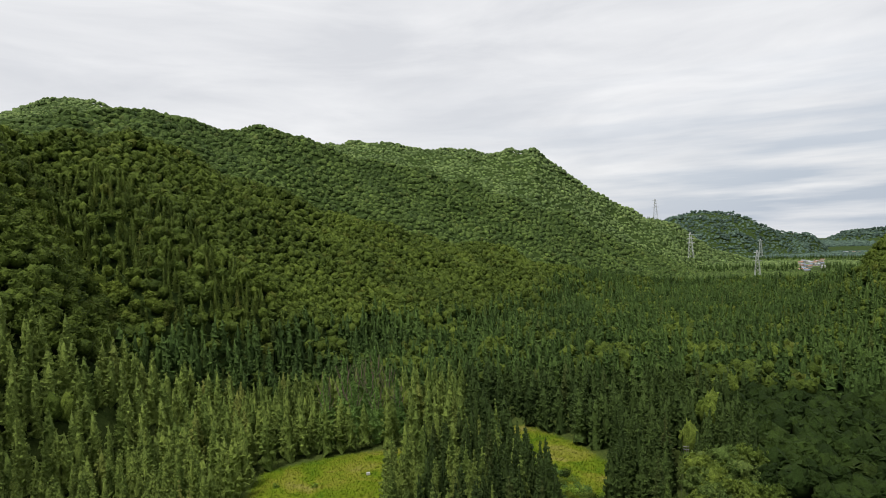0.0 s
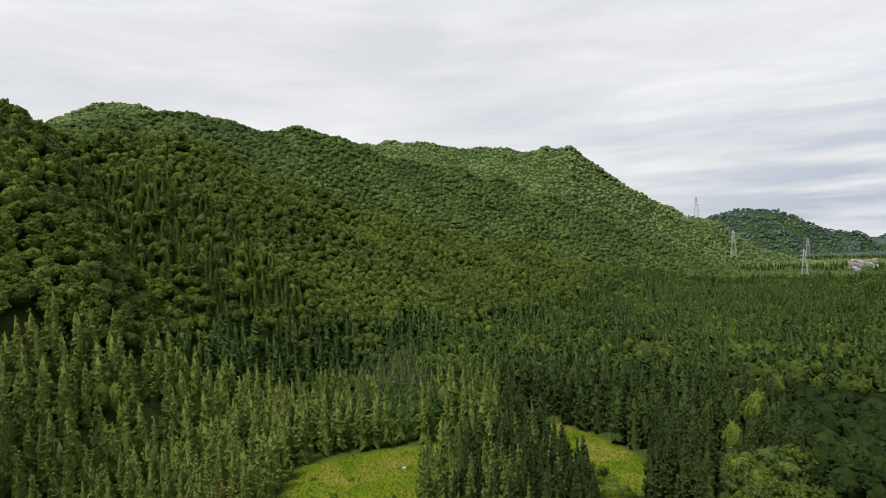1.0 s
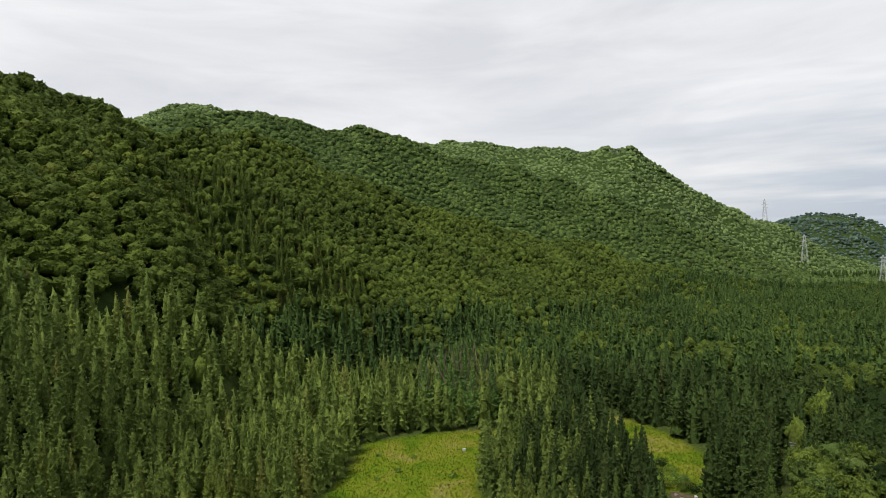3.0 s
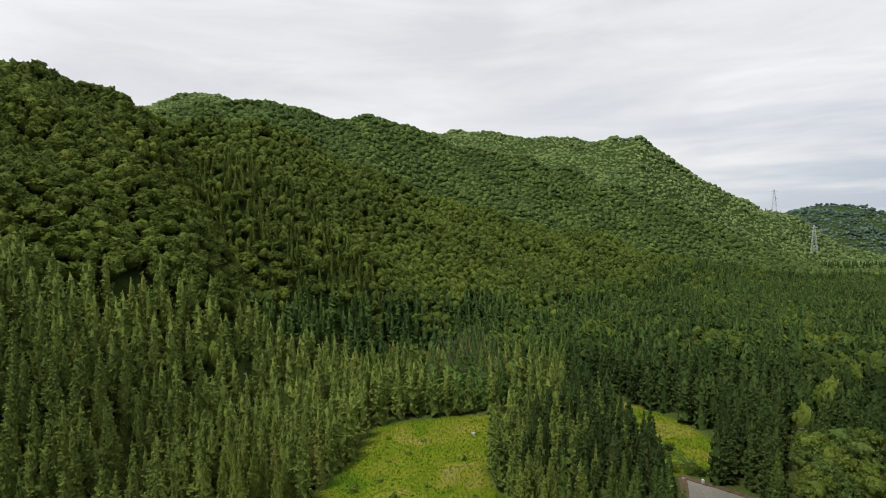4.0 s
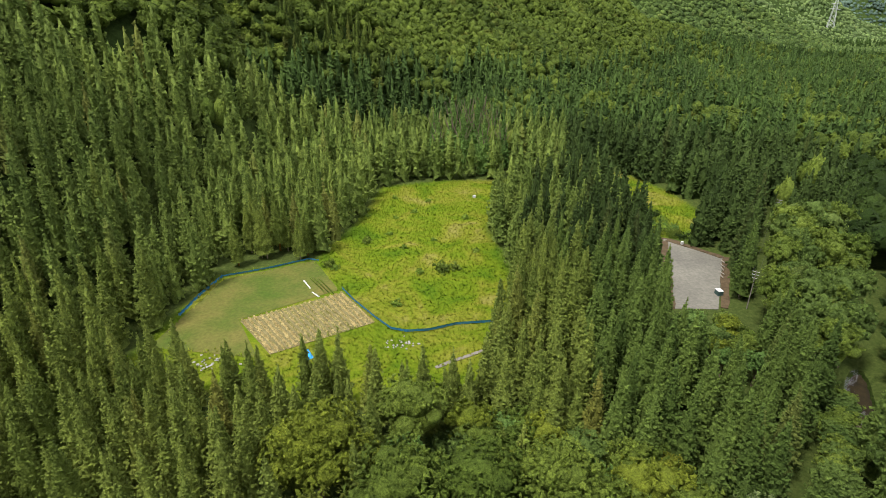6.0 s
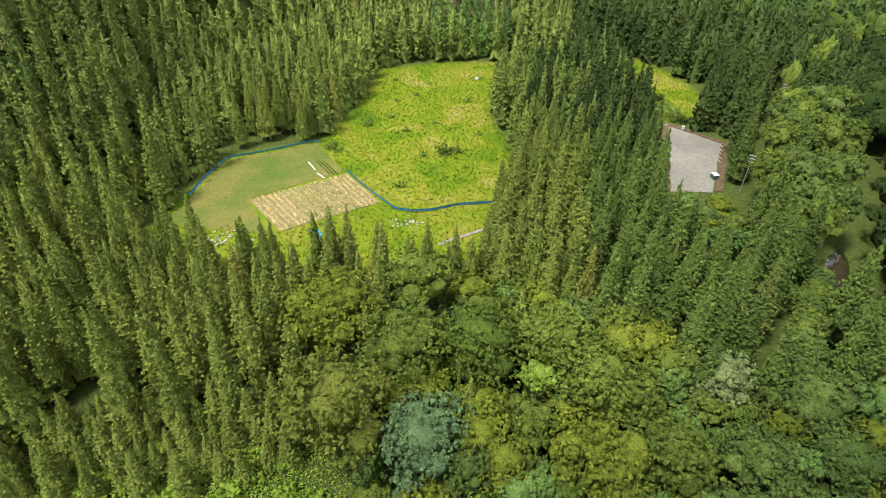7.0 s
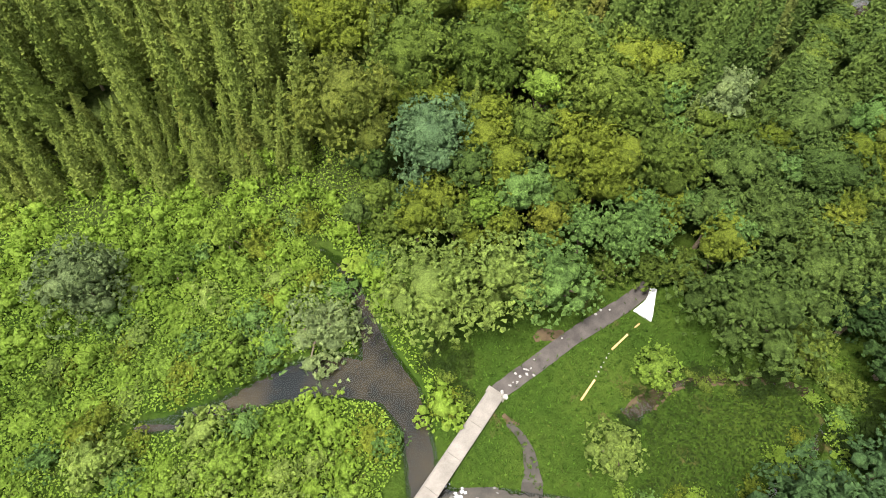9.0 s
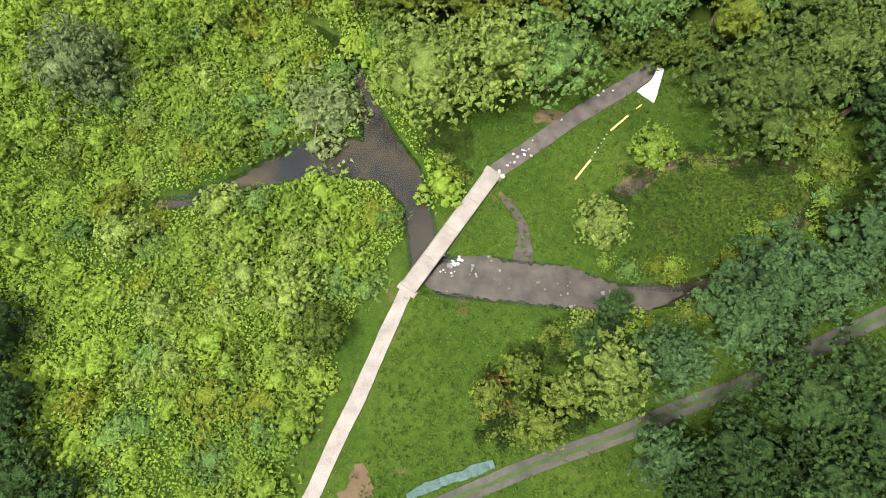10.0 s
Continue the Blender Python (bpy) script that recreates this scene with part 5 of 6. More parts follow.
lane = new("lane", ribbon("lane", LANE, [1.05, 1.05, 1.15, 1.2, 1.15, 1.15, 1.15, 1.15], over(0.2), M["lane"], 0.07, 11, 0.8, 0.5, 4))
tagged(lane, "narrow pale concrete lane through grass", "lane", kind="structure")
track = new("track", ribbon("track", TRACK, [1.35, 1.45, 1.5, 1.5, 1.5, 1.4, 1.4], over(0.12), M["track"], 0.12, 12, 0.8, 0.3, 5))
tagged(track, "dark gravel track leading off the bridge", "track", kind="structure")
apron = new("apron", ribbon("apron", [(30.6, 1.4), (31.3, 2.8), (32.2, 4.6), (32.8, 7.5)], [1.7, 1.3, 0.8, 0.6], over(0.35), M["white"], 0.12, 13, 0.6, 0.3, 4))
tagged(apron, "white ground sheet under the trees at the track's end", "sheet")
road = new("road", ribbon("road", ROAD, [1.25] * len(ROAD), over(0.12), M["rut"], 0.06, 14, 1.0, 0.3, 5))
tagged(road, "narrow grey gravel road along the slope", "road", kind="structure")
verge = new("verge", ribbon("verge", ROAD, [0.3] * len(ROAD), over(0.16), M["verge"], 0.8, 22, 0.5, 0.05, 3))
tagged(verge, "worn grass strip along the middle of the gravel road", "verge", kind="structure")
for line, w in (([(12.5, -6.8), (15, -5.2), (17.5, -4.6)], [0.5, 1.5, 0.4]), ([(8.6, -20.5), (10.5, -22.4)], [0.5, 0.9]), ([(-15.5, -37.5), (-14.6, -40.5), (-13.8, -43)], [0.4, 0.9, 0.3]), ([(-5.2, -66), (-4.2, -70), (-4.6, -74)], [0.8, 2.0, 1.4])):
    worn = new("soil", ribbon("soil", line, w, over(0.07), M["soil"], 0.6, 21, 0.35, 0.12, 5))
    tagged(worn, "bare brown soil worn through the grass", "soil", kind="structure")


def stone_mesh(seed, flat=0.6):
    q = np.random.RandomState(seed)
    v, t = blobs(q, np.zeros((1, 3)), np.ones(1), flat, ICO_V, ICO_F, 0.3)
    return raw_mesh("stone", v, t, [M["stone"]], False)


STONES = [stone_mesh(70 + i) for i in range(4)]
WET_STONES = [stone_mesh(80 + i) for i in range(4)]
for q_ in WET_STONES:
    q_.materials[0] = M["wetstone"]


def stone(x, y, size, label, group, up_=0.0, z=None):
    ob = new("stone", (STONES if z is None else WET_STONES)[rng.randint(4)])
    ob.matrix_basis = pose(x, y, (ground_at(x, y) if z is None else z) + size * 0.3 + up_, 0, 0, 360 * rng.rand())
    ob.scale = (size * (0.8 + 0.5 * rng.rand()), size * (0.7 + 0.5 * rng.rand()), size)
    return tagged(ob, label, "stone", group)


for i in range(16):
    a = rng.rand()
    stone(8.6 + 4.4 * a + 0.8 * rng.randn() * 0.6, -16.2 + 5.0 * a + 0.8 * rng.randn() * 0.6, 0.12 + 0.2 * rng.rand(), "pale stone lying on the dark gravel track", "stones on the track", 0.12)
for x0, y0 in ((17.0, -5.6), (22.6, 0.2), (23.4, 1.2), (25.0, 1.6)):
    stone(x0, y0, 0.25, "pale stone lying on the dark gravel track", "stones on the track", 0.12)
for x0, y0 in ((8.0, -17.0), (8.6, -17.7)):
    stone(x0, y0, 0.42, "pale boulder at the end of the bridge", "boulders at the bridge", 0.1)
for i in range(34):
    stone(2.5 + 30 * rng.rand() ** 1.4, -35 + 1.7 * rng.randn(), 0.12 + 0.28 * rng.rand() ** 2, "wet grey stone in the shallow stream", "stream stones", 0.0, -8.85)
for i in range(11):
    a, b = 3.0 + 1.3 * rng.randn(), -33.2 + 1.5 * rng.randn()
    v, t = blobs(np.random.RandomState(90 + i), np.array([(0, 0, 0), (0.5, 0.2, 0), (-0.3, 0.45, 0)]), np.array([0.32, 0.25, 0.2]) * (0.4 + 0.9 * rng.rand()), 0.22, ICO_V, ICO_F, 0.35)
    ob = new("foam_patch", raw_mesh("foam_patch", v, t, [M["foam"]], False))
    ob.matrix_basis = pose(a, b, -8.76, 0, 0, 360 * rng.rand())
    tagged(ob, "white water foam below the bridge", "foam", "foam patches")


def plank(x0, y0, x1, y1, w, h):
    n = math.hypot(x1 - x0, y1 - y0)
    zc = max(ground_at(x0, y0), ground_at(x1, y1)) + h / 2 + 0.06
    ob = part("timber_beam", box((w, n, h), (0, 0, 0), 0.02), M["wood"], None)
    ob.matrix_basis = pose((x0 + x1) / 2, (y0 + y1) / 2, zc, 0, 0, math.degrees(math.atan2(-(x1 - x0), y1 - y0)))
    return tagged(ob, "pale sawn timber beam lying on the grass", "beam", "timber beams")


plank(20.6, -16.0, 22.7, -12.1, 0.34, 0.3)
plank(25.4, -6.2, 28.0, -2.9, 0.34, 0.3)
plank(29.3, -1.2, 30.2, -0.2, 0.25, 0.22)
for i in range(6):
    a = i / 5
    stone(22.9 + 2.0 * a, -11.4 + 4.4 * a, 0.16, "small pale stone in a line on the grass", "stones in a line", 0.05)

# teal sheet and low posts by the lane
sheet = new("net_sheet", ribbon("net_sheet", [(14.4, -62.3), (11.6, -63.9), (8.7, -65.4), (5.6, -67.2), (2.8, -69.0)], [0.75, 0.8, 0.6, 0.75, 0.5], lambda x, y: height(x, y) + 0.35 + 0.14 * wave(x, y, 1.6, 5), M["teal"], 0.25, 15, 0.35, 0.06, 7))
tagged(sheet, "crumpled teal netting lying beside the gravel road", "netting")
for x0, y0 in ((-11.7, -62.3), (-12.3, -64.8), (-13.0, -67.3), (-7.3, -64.7), (-7.9, -67.5), (-8.4, -70.4), (-9.0, -73)):
    v, t = tube([(0, 0, -0.3), (0, 0, 0.9)], [0.05, 0.045], 7)
    ob = new("marker_post", raw_mesh("marker_post", v, t, [M["white"]]))
    ob.location = (x0, y0, ground_at(x0, y0))
    tagged(ob, "short pale marker post beside the lane", "post", "lane posts")

# ================= field, meadow and fence =================
CROP = [(-79.0, 100.2), (-54.8, 121.2), (-40.2, 106.0), (-63.5, 86.0)]


def sheet_poly(name, poly, lift, material, gap=1.5):
    """A thin sheet that fills an outline and follows the ground."""
    bm = bmesh.new()
    vs = [bm.verts.new((px, py, 0)) for px, py in poly]
    f = bm.faces.new(vs)
    bmesh.ops.triangulate(bm, faces=[f])
    bmesh.ops.subdivide_edges(bm, edges=bm.edges[:], cuts=6, use_grid_fill=True)
    for v in bm.verts:
        v.co.z = float(height(v.co.x, v.co.y)) + lift
    bmesh.ops.recalc_face_normals(bm, faces=bm.faces[:])
    if sum(q.normal.z for q in bm.faces) < 0:
        bmesh.ops.reverse_faces(bm, faces=bm.faces[:])
    me_ = bpy.data.meshes.new(name)
    bm.to_mesh(me_)
    bm.free()
    me_.materials.append(material)
    return new(name, me_)


tagged(sheet_poly("mown_plot", [(-97, 84), (-96, 123.5), (-71.5, 141.5), (-56.6, 122.6), (-79.6, 100.8), (-66, 84)], 0.12, M["mown"]), "mown olive-green plot of dry grass", "plot", kind="structure")
tagged(sheet_poly("crop_soil", CROP, 0.16, M["drysoil"]), "brown soil of a harvested field", "soil", kind="structure")
crop = tagged(new("crop_field"), "dry straw-coloured crop in ridged rows on brown soil", "crop")
A, B, C2, D2 = [np.array(p) for p in CROP]
for i in range(19):
    u = (i + 0.5) / 19
    p0, p1 = A + (B - A) * u, D2 + (C2 - D2) * u
    n = 46
    s_ = np.linspace(0.01, 0.99, n)[:, None]
    xy = p0 + (p1 - p0) * s_ + rng.randn(n, 2) * 0.10
    zz = height(xy[:, 0], xy[:, 1]) + 0.32
    v, t = blobs(rng, np.concatenate([xy, zz[:, None]], 1), 0.34 + 0.22 * rng.rand(n), 0.7, OCT_V, OCT_F, 0.45)
    nr_ = rng.randn(n * 3, 3)
    nr_[:, 2] = np.abs(nr_[:, 2]) + 0.4
    nr_ /= np.linalg.norm(nr_, axis=1)[:, None]
    k = rng.randint(0, n, n * 3)
    lv, lt = leaves(rng, np.concatenate([xy, zz[:, None]], 1)[k] + nr_ * 0.35, nr_, 0.3)
    v, t = join((v, t), (lv, lt))
    green = (0.32 < u < 0.78)
    slot = (rng.rand(len(t)) < (0.5 if green else 0.12)).astype(int)
    part("crop_row", raw_mesh("crop_row", v, t, [M["straw"], M["cropgreen"]], False, slot), None, crop)

x, y = scatter(-97, -55, 84, 142, 1.2, 67)
s = inside(x, y, [(-97, 84), (-96, 123.5), (-71.5, 141.5), (-56.6, 122.6), (-79.6, 100.8), (-66, 84)])
for (x0, y0), (x1, y1) in (((-69.8, 126.6), (-65.8, 121.9)), ((-64.4, 119.8), (-61.2, 117.2))):
    ob = new("mulch_strip", ribbon("mulch_strip", [(x0, y0), (x1, y1)], [0.2, 0.2], over(0.3), M["white"], 0.05, 16, 0.6, 0.15, 3))
    tagged(ob, "white plastic mulch strip on a planting bed", "mulch strip", "mulch strips")
for i in range(3):
    x0, y0 = -68.2 + 1.6 * i, 128.6 - 0.2 * i
    n = 14
    xy = np.stack([np.linspace(x0, x0 + 7.5, n), np.linspace(y0, y0 - 8.2, n)], -1)
    v, t = blobs(rng, np.concatenate([xy, height(xy[:, 0], xy[:, 1])[:, None] + 0.25], 1), np.full(n, 0.32), 0.8, ICO_V, ICO_F, 0.3)
    ob = new("vegetable_row", raw_mesh("vegetable_row", v, t, [M["broad"]]))
    tagged(ob, "row of low green vegetables on dark soil", "vegetables", "vegetable rows")


def net_fence(line, high=0.85):
    """Posts every few metres with netting that sags between them."""
    pts = []
    for i in range(len(line) - 1):
        a, b = np.array(line[i]), np.array(line[i + 1])
        n = max(int(round(np.hypot(*(b - a)) / 2.6)), 1)
        pts += [a + (b - a) * j / n for j in range(n)]
    pts.append(np.array(line[-1]))
    fence = tagged(new("net_fence"), "low blue netting fence on thin posts round the field", "fence", "field fences")
    for p in pts:
        v, t = tube([(p[0], p[1], ground_at(*p) - 0.2), (p[0], p[1], ground_at(*p) + high + 0.12)], [0.035, 0.03], 6)
        part("post", raw_mesh("post", v, t, [M["post"]]), None, fence)
    for a, b in zip(pts[:-1], pts[1:]):
        n = 6
        u = np.linspace(0, 1, n)
        xy = a + (b - a) * u[:, None]
        d = (b - a) / np.hypot(*(b - a))
        off = np.array([-d[1], d[0]])
        top = high - 0.14 * np.sin(u * np.pi)
        V = []
        for k, (w, hgt) in enumerate(((0.30, 0.06), (0.0, 0.3), (0.02, 0.7), (0.0, 1.0))):
            q = xy + off * (w + 0.05 * np.sin(u * 9 + k))[:, None]
            V.append(np.concatenate([q, (height(xy[:, 0], xy[:, 1]) + top * hgt)[:, None]], 1))
        V = np.stack(V, 1)
        back = V + np.array([off[0], off[1], 0]) * 0.02
        i0 = (np.arange(n - 1)[:, None] * 4 + np.arange(3)[None]).ravel()
        T = np.concatenate([np.stack([i0, i0 + 4, i0 + 5], -1), np.stack([i0, i0 + 5, i0 + 1], -1)])
        part("net_panel", raw_mesh("net_panel", *join((V.reshape(-1, 3), T), (back.reshape(-1, 3), T[:, ::-1])), [M["net"]], False), None, fence)


net_fence([(-97.5, 124.8), (-91, 128.8), (-80.5, 136.5), (-73.8, 142), (-70, 141.5)])
net_fence([(-55.7, 123.3), (-49.6, 116.4), (-41.2, 108.4), (-34.9, 103), (-30.1, 102.2), (-24.2, 103.9), (-17.1, 108.3), (-5.6, 111.7)], 1.15)
net_fence([(-97.5, 124.8), (-98.5, 112), (-98, 100)])

# bushes in the meadow
BUSHES = [(-57.6, 159.6, 2.2), (-46.3, 192.5, 1.5), (-33.3, 165.8, 1.2), (-26.3, 141.8, 3.6), (-22, 143.5, 2.4), (-65.5, 138.6, 2.4), (-62.6, 137, 1.8), (-36.7, 116.7, 1.8), (-64.3, 184.9, 1.4), (-24.5, 189.4, 1.8), (-52.3, 184.9, 1.2),
          (-43.1, 156.9, 1.3), (-33.4, 138.7, 1.5), (-51.2, 168.3, 1.4), (-42.9, 206.5, 1.5), (-58.4, 207.8, 1.5), (-16.7, 158.5, 1.4)]
for bx_, by_, br in BUSHES:
    (cv, ct), lob = broad_crown(rng, br, br * 1.15, 70, 60, 0.2 + 0.06 * br, 6, 0.7)
    ob = new("bush", raw_mesh("bush", cv, ct, [M["broad" if br > 2.0 else "bright"]]))
    ob.location = (bx_, by_, ground_at(bx_, by_) - 0.15)
    tagged(ob, "rounded green bush in the tall meadow grass" if br > 1.4 else "small pale bush in the tall meadow grass", "bush", "meadow bushes")

# scrub over the glade's lower end
x, y = scatter(38, 72, 184, 238, 4.2, 71)
s = inside(x, y, GLADE) & (x - 41 < 0.85 * (236 - y) * 0.55)
for bx_, by_ in zip(x[s], y[s]):
    key = list(proto)[rng.randint(len(proto))]
    ob = copy_thing(proto[key], pose(bx_, by_, ground_at(bx_, by_) - 0.2, 0, 0, 360 * rng.rand()))
    k = 0.8 + 0.6 * rng.rand()
    ob.scale = (k, k, k * 0.9)
    tagged(ob, "leafy green scrub bush in a forest glade", "shrub", "glade scrub")

# blue tarpaulin heap, white box, garden path, vegetable plot
gx_, gy_ = np.meshgrid(np.linspace(-1, 1, 13), np.linspace(-1, 1, 13))
hz = 0.9 * np.clip(1 - (gx_ ** 2 + gy_ ** 2), 0, 1) ** 0.6 + 0.07 * np.sin(gx_ * 7 + gy_ * 3) + 0.05 * np.sin(gy_ * 11)
V = np.stack([gx_ * 1.1, gy_ * 2.3, np.maximum(hz, 0.0)], -1).reshape(-1, 3)
i0 = (np.arange(12)[:, None] * 13 + np.arange(12)[None]).ravel()
T = np.concatenate([np.stack([i0, i0 + 1, i0 + 14], -1), np.stack([i0, i0 + 14, i0 + 13], -1)])
ob = new("tarpaulin_heap", raw_mesh("tarpaulin_heap", V, T, [M["tarp"]], False))
ob.matrix_basis = pose(-53.8, 87.5, ground_at(-53.8, 87.5) + 0.1, 0, 0, 40)
tagged(ob, "bright blue tarpaulin draped over a heap", "tarpaulin")
ob = part("white_box", box((1.4, 1.1, 1.0), (0, 0, 0.5), 0.08), M["white"], None)
ob.matrix_basis = pose(-23.3, 215.2, ground_at(-23.3, 215.2), 0, 0, 20)
tagged(ob, "small white box standing in the meadow", "box")
ob = new("path", ribbon("path", [(-19.4, 87.6), (-16, 90.7), (-11, 94.6), (-6.5, 98.5)], [0.5, 0.55, 0.5, 0.5], over(0.2), M["lane"], 0.2, 18, 0.8, 0.3, 3))
tagged(ob, "pale stony edge of a garden path", "path", kind="structure")
for k, (x0, y0, n) in enumerate(((-30, 96.5, 26), (-76, 80, 34))):
    for i in range(n):
        stone(x0 + 2.6 * rng.randn(), y0 + 1.8 * rng.randn(), 0.22 + 0.2 * rng.rand(), "pale rubble stone at the edge of the field", "field rubble", 0.1)

# ================= gravel yard =================
tagged(sheet_poly("yard", LOT, 0.14, M["gravel"]), "level grey gravel yard among the cedars", "yard", kind="structure")
for line, lab in (([(46, 128), (53, 182), (71, 168)], "bare brown soil bank at the yard's edge"), ([(72.2, 168), (66.5, 148), (62, 131)], "bare reddish soil bank beside the yard")):
    ob = new("soil_bank", ribbon("soil_bank", line, [1.2] * len(line), lambda x, y: height(x, y) + 0.3 + 0.25 * wave(x, y, 5, 8), M["soil"], 0.3, 19, 1.0, 0.6, 5))
    tagged(ob, lab, "bank", kind="structure")
cabin = tagged(new("storage_box"), "teal storage box with a white lid beside the yard", "storage box")
part("body", box((1.7, 2.2, 1.5), (0, 0, 0.75), 0.05), M["teal"], cabin)
part("lid", box((1.85, 2.35, 0.16), (0, 0, 1.59), 0.04), M["white"], cabin, "white lid")
cabin.matrix_basis = pose(62.4, 139.6, ground_at(62.4, 139.6) + 0.1, 0, 0, 18)
ob = part("white_tank", box((0.9, 0.9, 1.3), (0, 0, 0.65), 0.12), M["white"], None)
ob.matrix_basis = pose(58.9, 177.3, ground_at(58.9, 177.3) + 0.1, 0, 0, 10)
tagged(ob, "small white tank at the edge of the yard", "tank")
for i in range(5):
    u = i / 4
    v, t = tube([(0, -1.1, 0), (0, 1.1, 0)], [0.16, 0.14], 8)
    ob = new("log", raw_mesh("log", v, t, [M["post"]]))
    ob.matrix_basis = pose(69.6 - 3.4 * u + 0.2 * rng.randn(), 163 - 12 * u, ground_at(65, 160) + 0.9 - 0.15 * (i % 2), 0, 0, 12 + 14 * rng.randn())
    tagged(ob, "cut grey log lying beside the yard", "log", "cut logs")

# ================= utility poles and pylons =================


def utility_pole(x, y, high=13.0):
    p = tagged(new("utility_pole"), "grey concrete utility pole with steel crossarms", "utility pole", "utility poles")
    v, t = tube([(0, 0, -0.5), (0, 0, high)], [0.17, 0.11], 9)
    part("shaft", raw_mesh("shaft", v, t, [M["concrete"]]), None, p)
    for k, w in ((high - 0.5, 1.0), (high - 1.5, 1.0), (high - 2.6, 0.7)):
        arm = part("crossarm", box((w * 2, 0.10, 0.10), (0, 0.16, k), 0.01), M["steel"], p)
        for q in (-0.9, 0.0, 0.9):
            v, t = tube([(q * w, 0.16, k + 0.05), (q * w, 0.16, k + 0.28)], [0.06, 0.045], 6)
            part("insulator", raw_mesh("insulator", v, t, [M["white"]]), None, arm, "white insulator")
    p.matrix_basis = pose(x, y, ground_at(x, y), 0, 0, -25)
    return np.array([x, y, ground_at(x, y) + high])


tops = [utility_pole(68.6, 131.9), utility_pole(96, 195, 14), utility_pole(125, 258, 14), utility_pole(144, 296, 14)]
for a, b in zip(tops[:-1], tops[1:]):
    for off in (-0.9, 0.9):
        u = np.linspace(0, 1, 12)[:, None]
        p = a + (b - a) * u + np.array([off, 0, -0.2]) - np.array([0, 0, 1]) * 1.6 * np.sin(u * np.pi)
        v, t = tube(p, [0.03] * 12, 4)
        ob = new("power_line", raw_mesh("power_line", v, t, [M["cable"]]))
        tagged(ob, "thin black power line between utility poles", "cable", "power lines")


def pylon(az, r, top_el, high):
    """A lattice pylon whose tip stands at that sight line."""
    x, y = CX + r * math.sin(radians(az)), CY + r * math.cos(radians(az))
    tip = 95 + r * math.tan(radians(top_el))
    p = tagged(new("pylon"), "tall grey steel lattice pylon among far trees", "pylon", "pylons")
    w = high * 0.085

    def width(q):
        return w * (1 - q) ** 0.8 + 0.7
    for sx in (-1, 1):
        for sy in (-1, 1):
            n = 7
            pts = [(sx * width(i / n), sy * width(i / n), high * i / n) for i in range(n + 1)]
            v, t = tube(pts, [0.30] * (n + 1), 4)
            part("leg", raw_mesh("leg", v, t, [M["steel"]]), None, p)
    for i in range(7):
        a, b = width(i / 7), width((i + 1) / 7)
        z0, z1 = high * i / 7, high * (i + 1) / 7
        pieces = []
        for s1, s2 in (((-1, -1), (1, -1)), ((1, -1), (1, 1)), ((1, 1), (-1, 1)), ((-1, 1), (-1, -1))):
            pieces.append(tube([(s1[0] * a, s1[1] * a, z0), (s2[0] * b, s2[1] * b, z1)], [0.14, 0.14], 4))
            pieces.append(tube([(s2[0] * a, s2[1] * a, z0), (s1[0] * b, s1[1] * b, z1)], [0.14, 0.14], 4))
        part("bracing", raw_mesh("bracing", *join(*pieces), [M["steel"]]), None, p)
    for q, wide in ((0.58, 0.17), (0.74, 0.15), (0.90, 0.13)):
        z = high * q
        v, t = join(tube([(-high * wide, 0, z), (0, 0, z + 1.6), (high * wide, 0, z)], [0.16, 0.4, 0.16], 4), tube([(-high * wide, 0, z), (high * wide, 0, z)], [0.2, 0.2], 4))
        part("crossarm", raw_mesh("crossarm", v, t, [M["steel"]]), None, p)
    p.matrix_basis = pose(x, y, tip - high, 0, 0, -az + 12)


pylon(19.9, 1900, 1.64, 62)
pylon(22.8, 1330, -1.50, 54)
pylon(28.05, 1330, -3.25, 50)
pylon(23.63, 2900, -0.11, 56)
pylon(28.3, 2300, -2.35, 60)

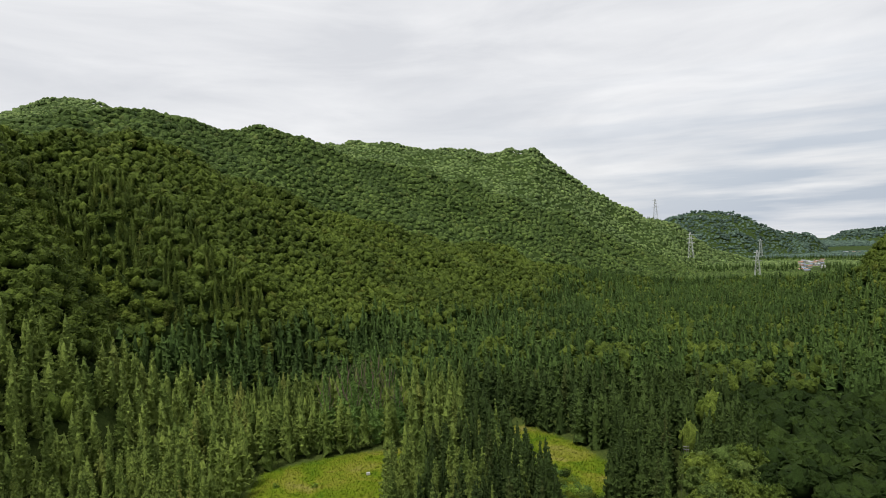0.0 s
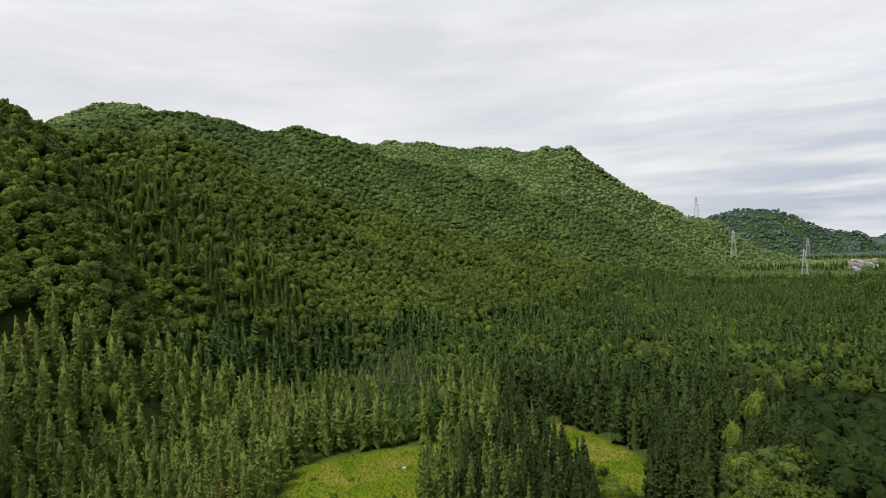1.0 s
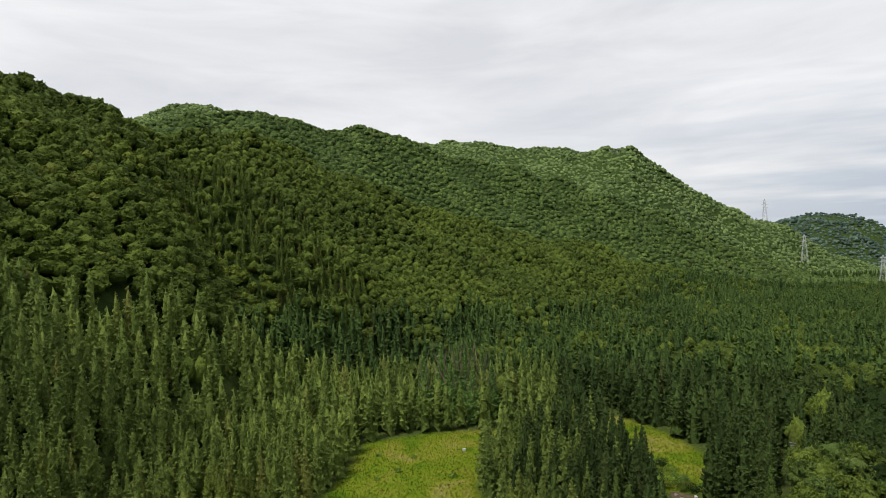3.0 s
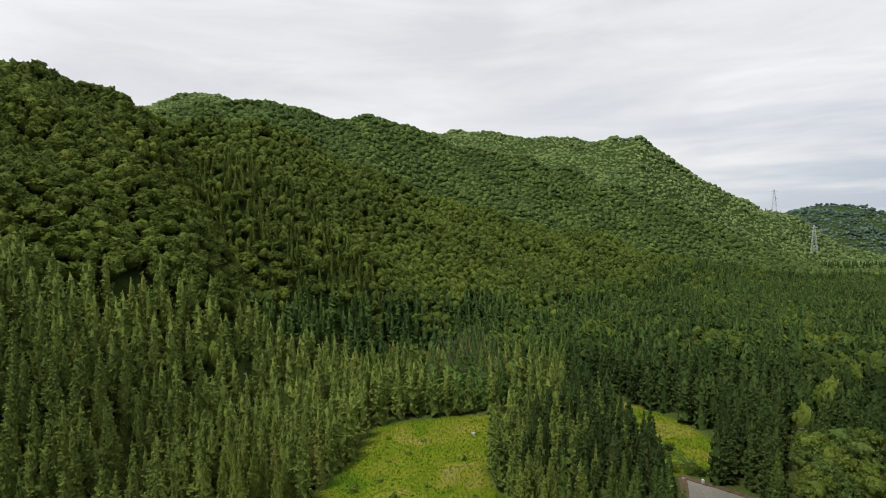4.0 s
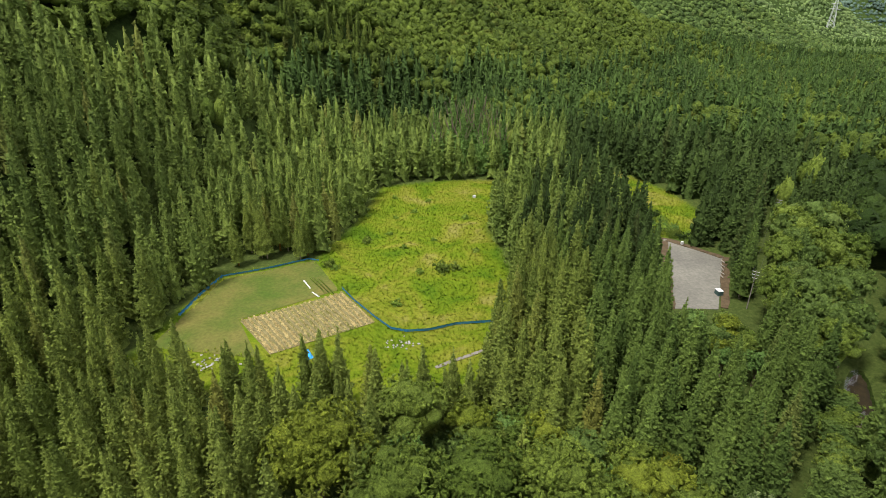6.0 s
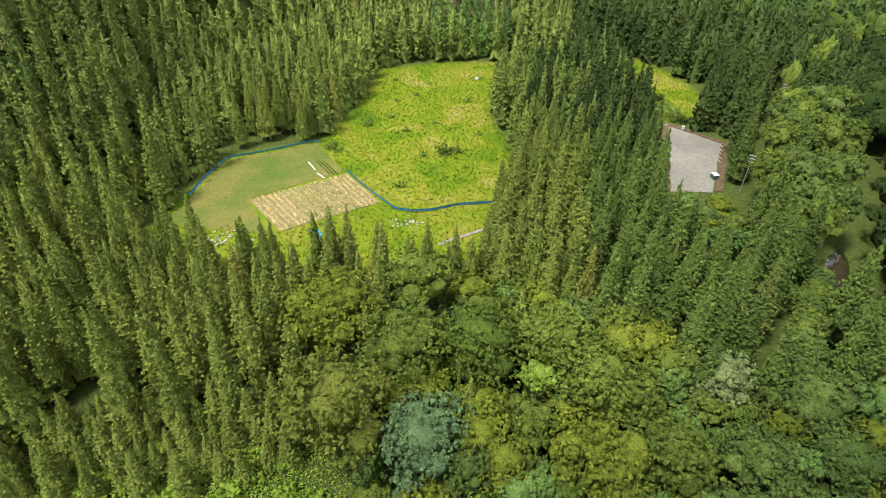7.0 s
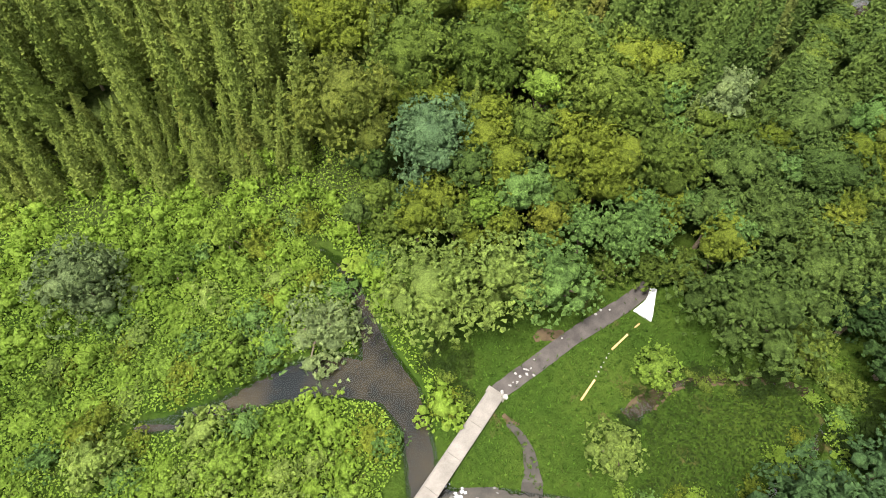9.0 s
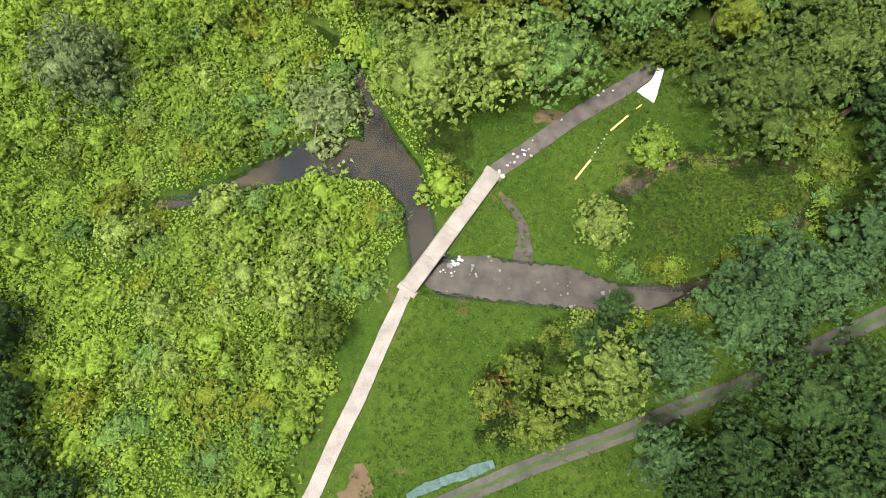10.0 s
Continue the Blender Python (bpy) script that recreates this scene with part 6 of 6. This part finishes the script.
# ================= far village =================
M["roofs"] = [plain("red_tin_roof", (0.26, 0.15, 0.10), (0.34, 0.20, 0.14), 0.05, 0.5), plain("grey_tin_roof", (0.25, 0.27, 0.30), (0.4, 0.42, 0.45), 0.05, 0.5), plain("blue_grey_roof", (0.14, 0.18, 0.25), (0.22, 0.26, 0.33), 0.05, 0.5)]
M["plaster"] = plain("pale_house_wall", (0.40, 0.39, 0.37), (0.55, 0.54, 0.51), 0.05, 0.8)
M["pane"] = plain("dark_window", (0.03, 0.035, 0.04), (0.05, 0.06, 0.07), 1.0, 0.2)


def house(x, y, z, turn, w, d, h, roof):
    p = tagged(new("house"), "small pale village house with a tin gable roof", "house", "village houses")
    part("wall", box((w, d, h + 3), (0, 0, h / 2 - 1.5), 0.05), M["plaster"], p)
    bm = bmesh.new()
    a = [bm.verts.new((sx * (w / 2 + 0.6), sy * (d / 2 + 0.6), h + 0.02)) for sx, sy in ((-1, -1), (1, -1), (1, 1), (-1, 1))]
    b = [bm.verts.new((0, sy * (d / 2 + 0.6), h + w * 0.3)) for sy in (-1, 1)]
    for f in ((a[0], a[1], b[0]), (a[2], a[3], b[1]), (a[1], a[2], b[1], b[0]), (a[3], a[0], b[0], b[1]), (a[3], a[2], a[1], a[0])):
        bm.faces.new(f)
    part("roof", bm, roof, p)
    for k in (-0.28, 0.28):
        for q in (h * 0.3, h * 0.7):
            part("window", box((1.6, 0.12, 1.3), (k * w, -d / 2 - 0.03, q), 0), M["pane"], p)
    p.matrix_basis = pose(x, y, z, 0, 0, turn)


q = np.random.RandomState(77)
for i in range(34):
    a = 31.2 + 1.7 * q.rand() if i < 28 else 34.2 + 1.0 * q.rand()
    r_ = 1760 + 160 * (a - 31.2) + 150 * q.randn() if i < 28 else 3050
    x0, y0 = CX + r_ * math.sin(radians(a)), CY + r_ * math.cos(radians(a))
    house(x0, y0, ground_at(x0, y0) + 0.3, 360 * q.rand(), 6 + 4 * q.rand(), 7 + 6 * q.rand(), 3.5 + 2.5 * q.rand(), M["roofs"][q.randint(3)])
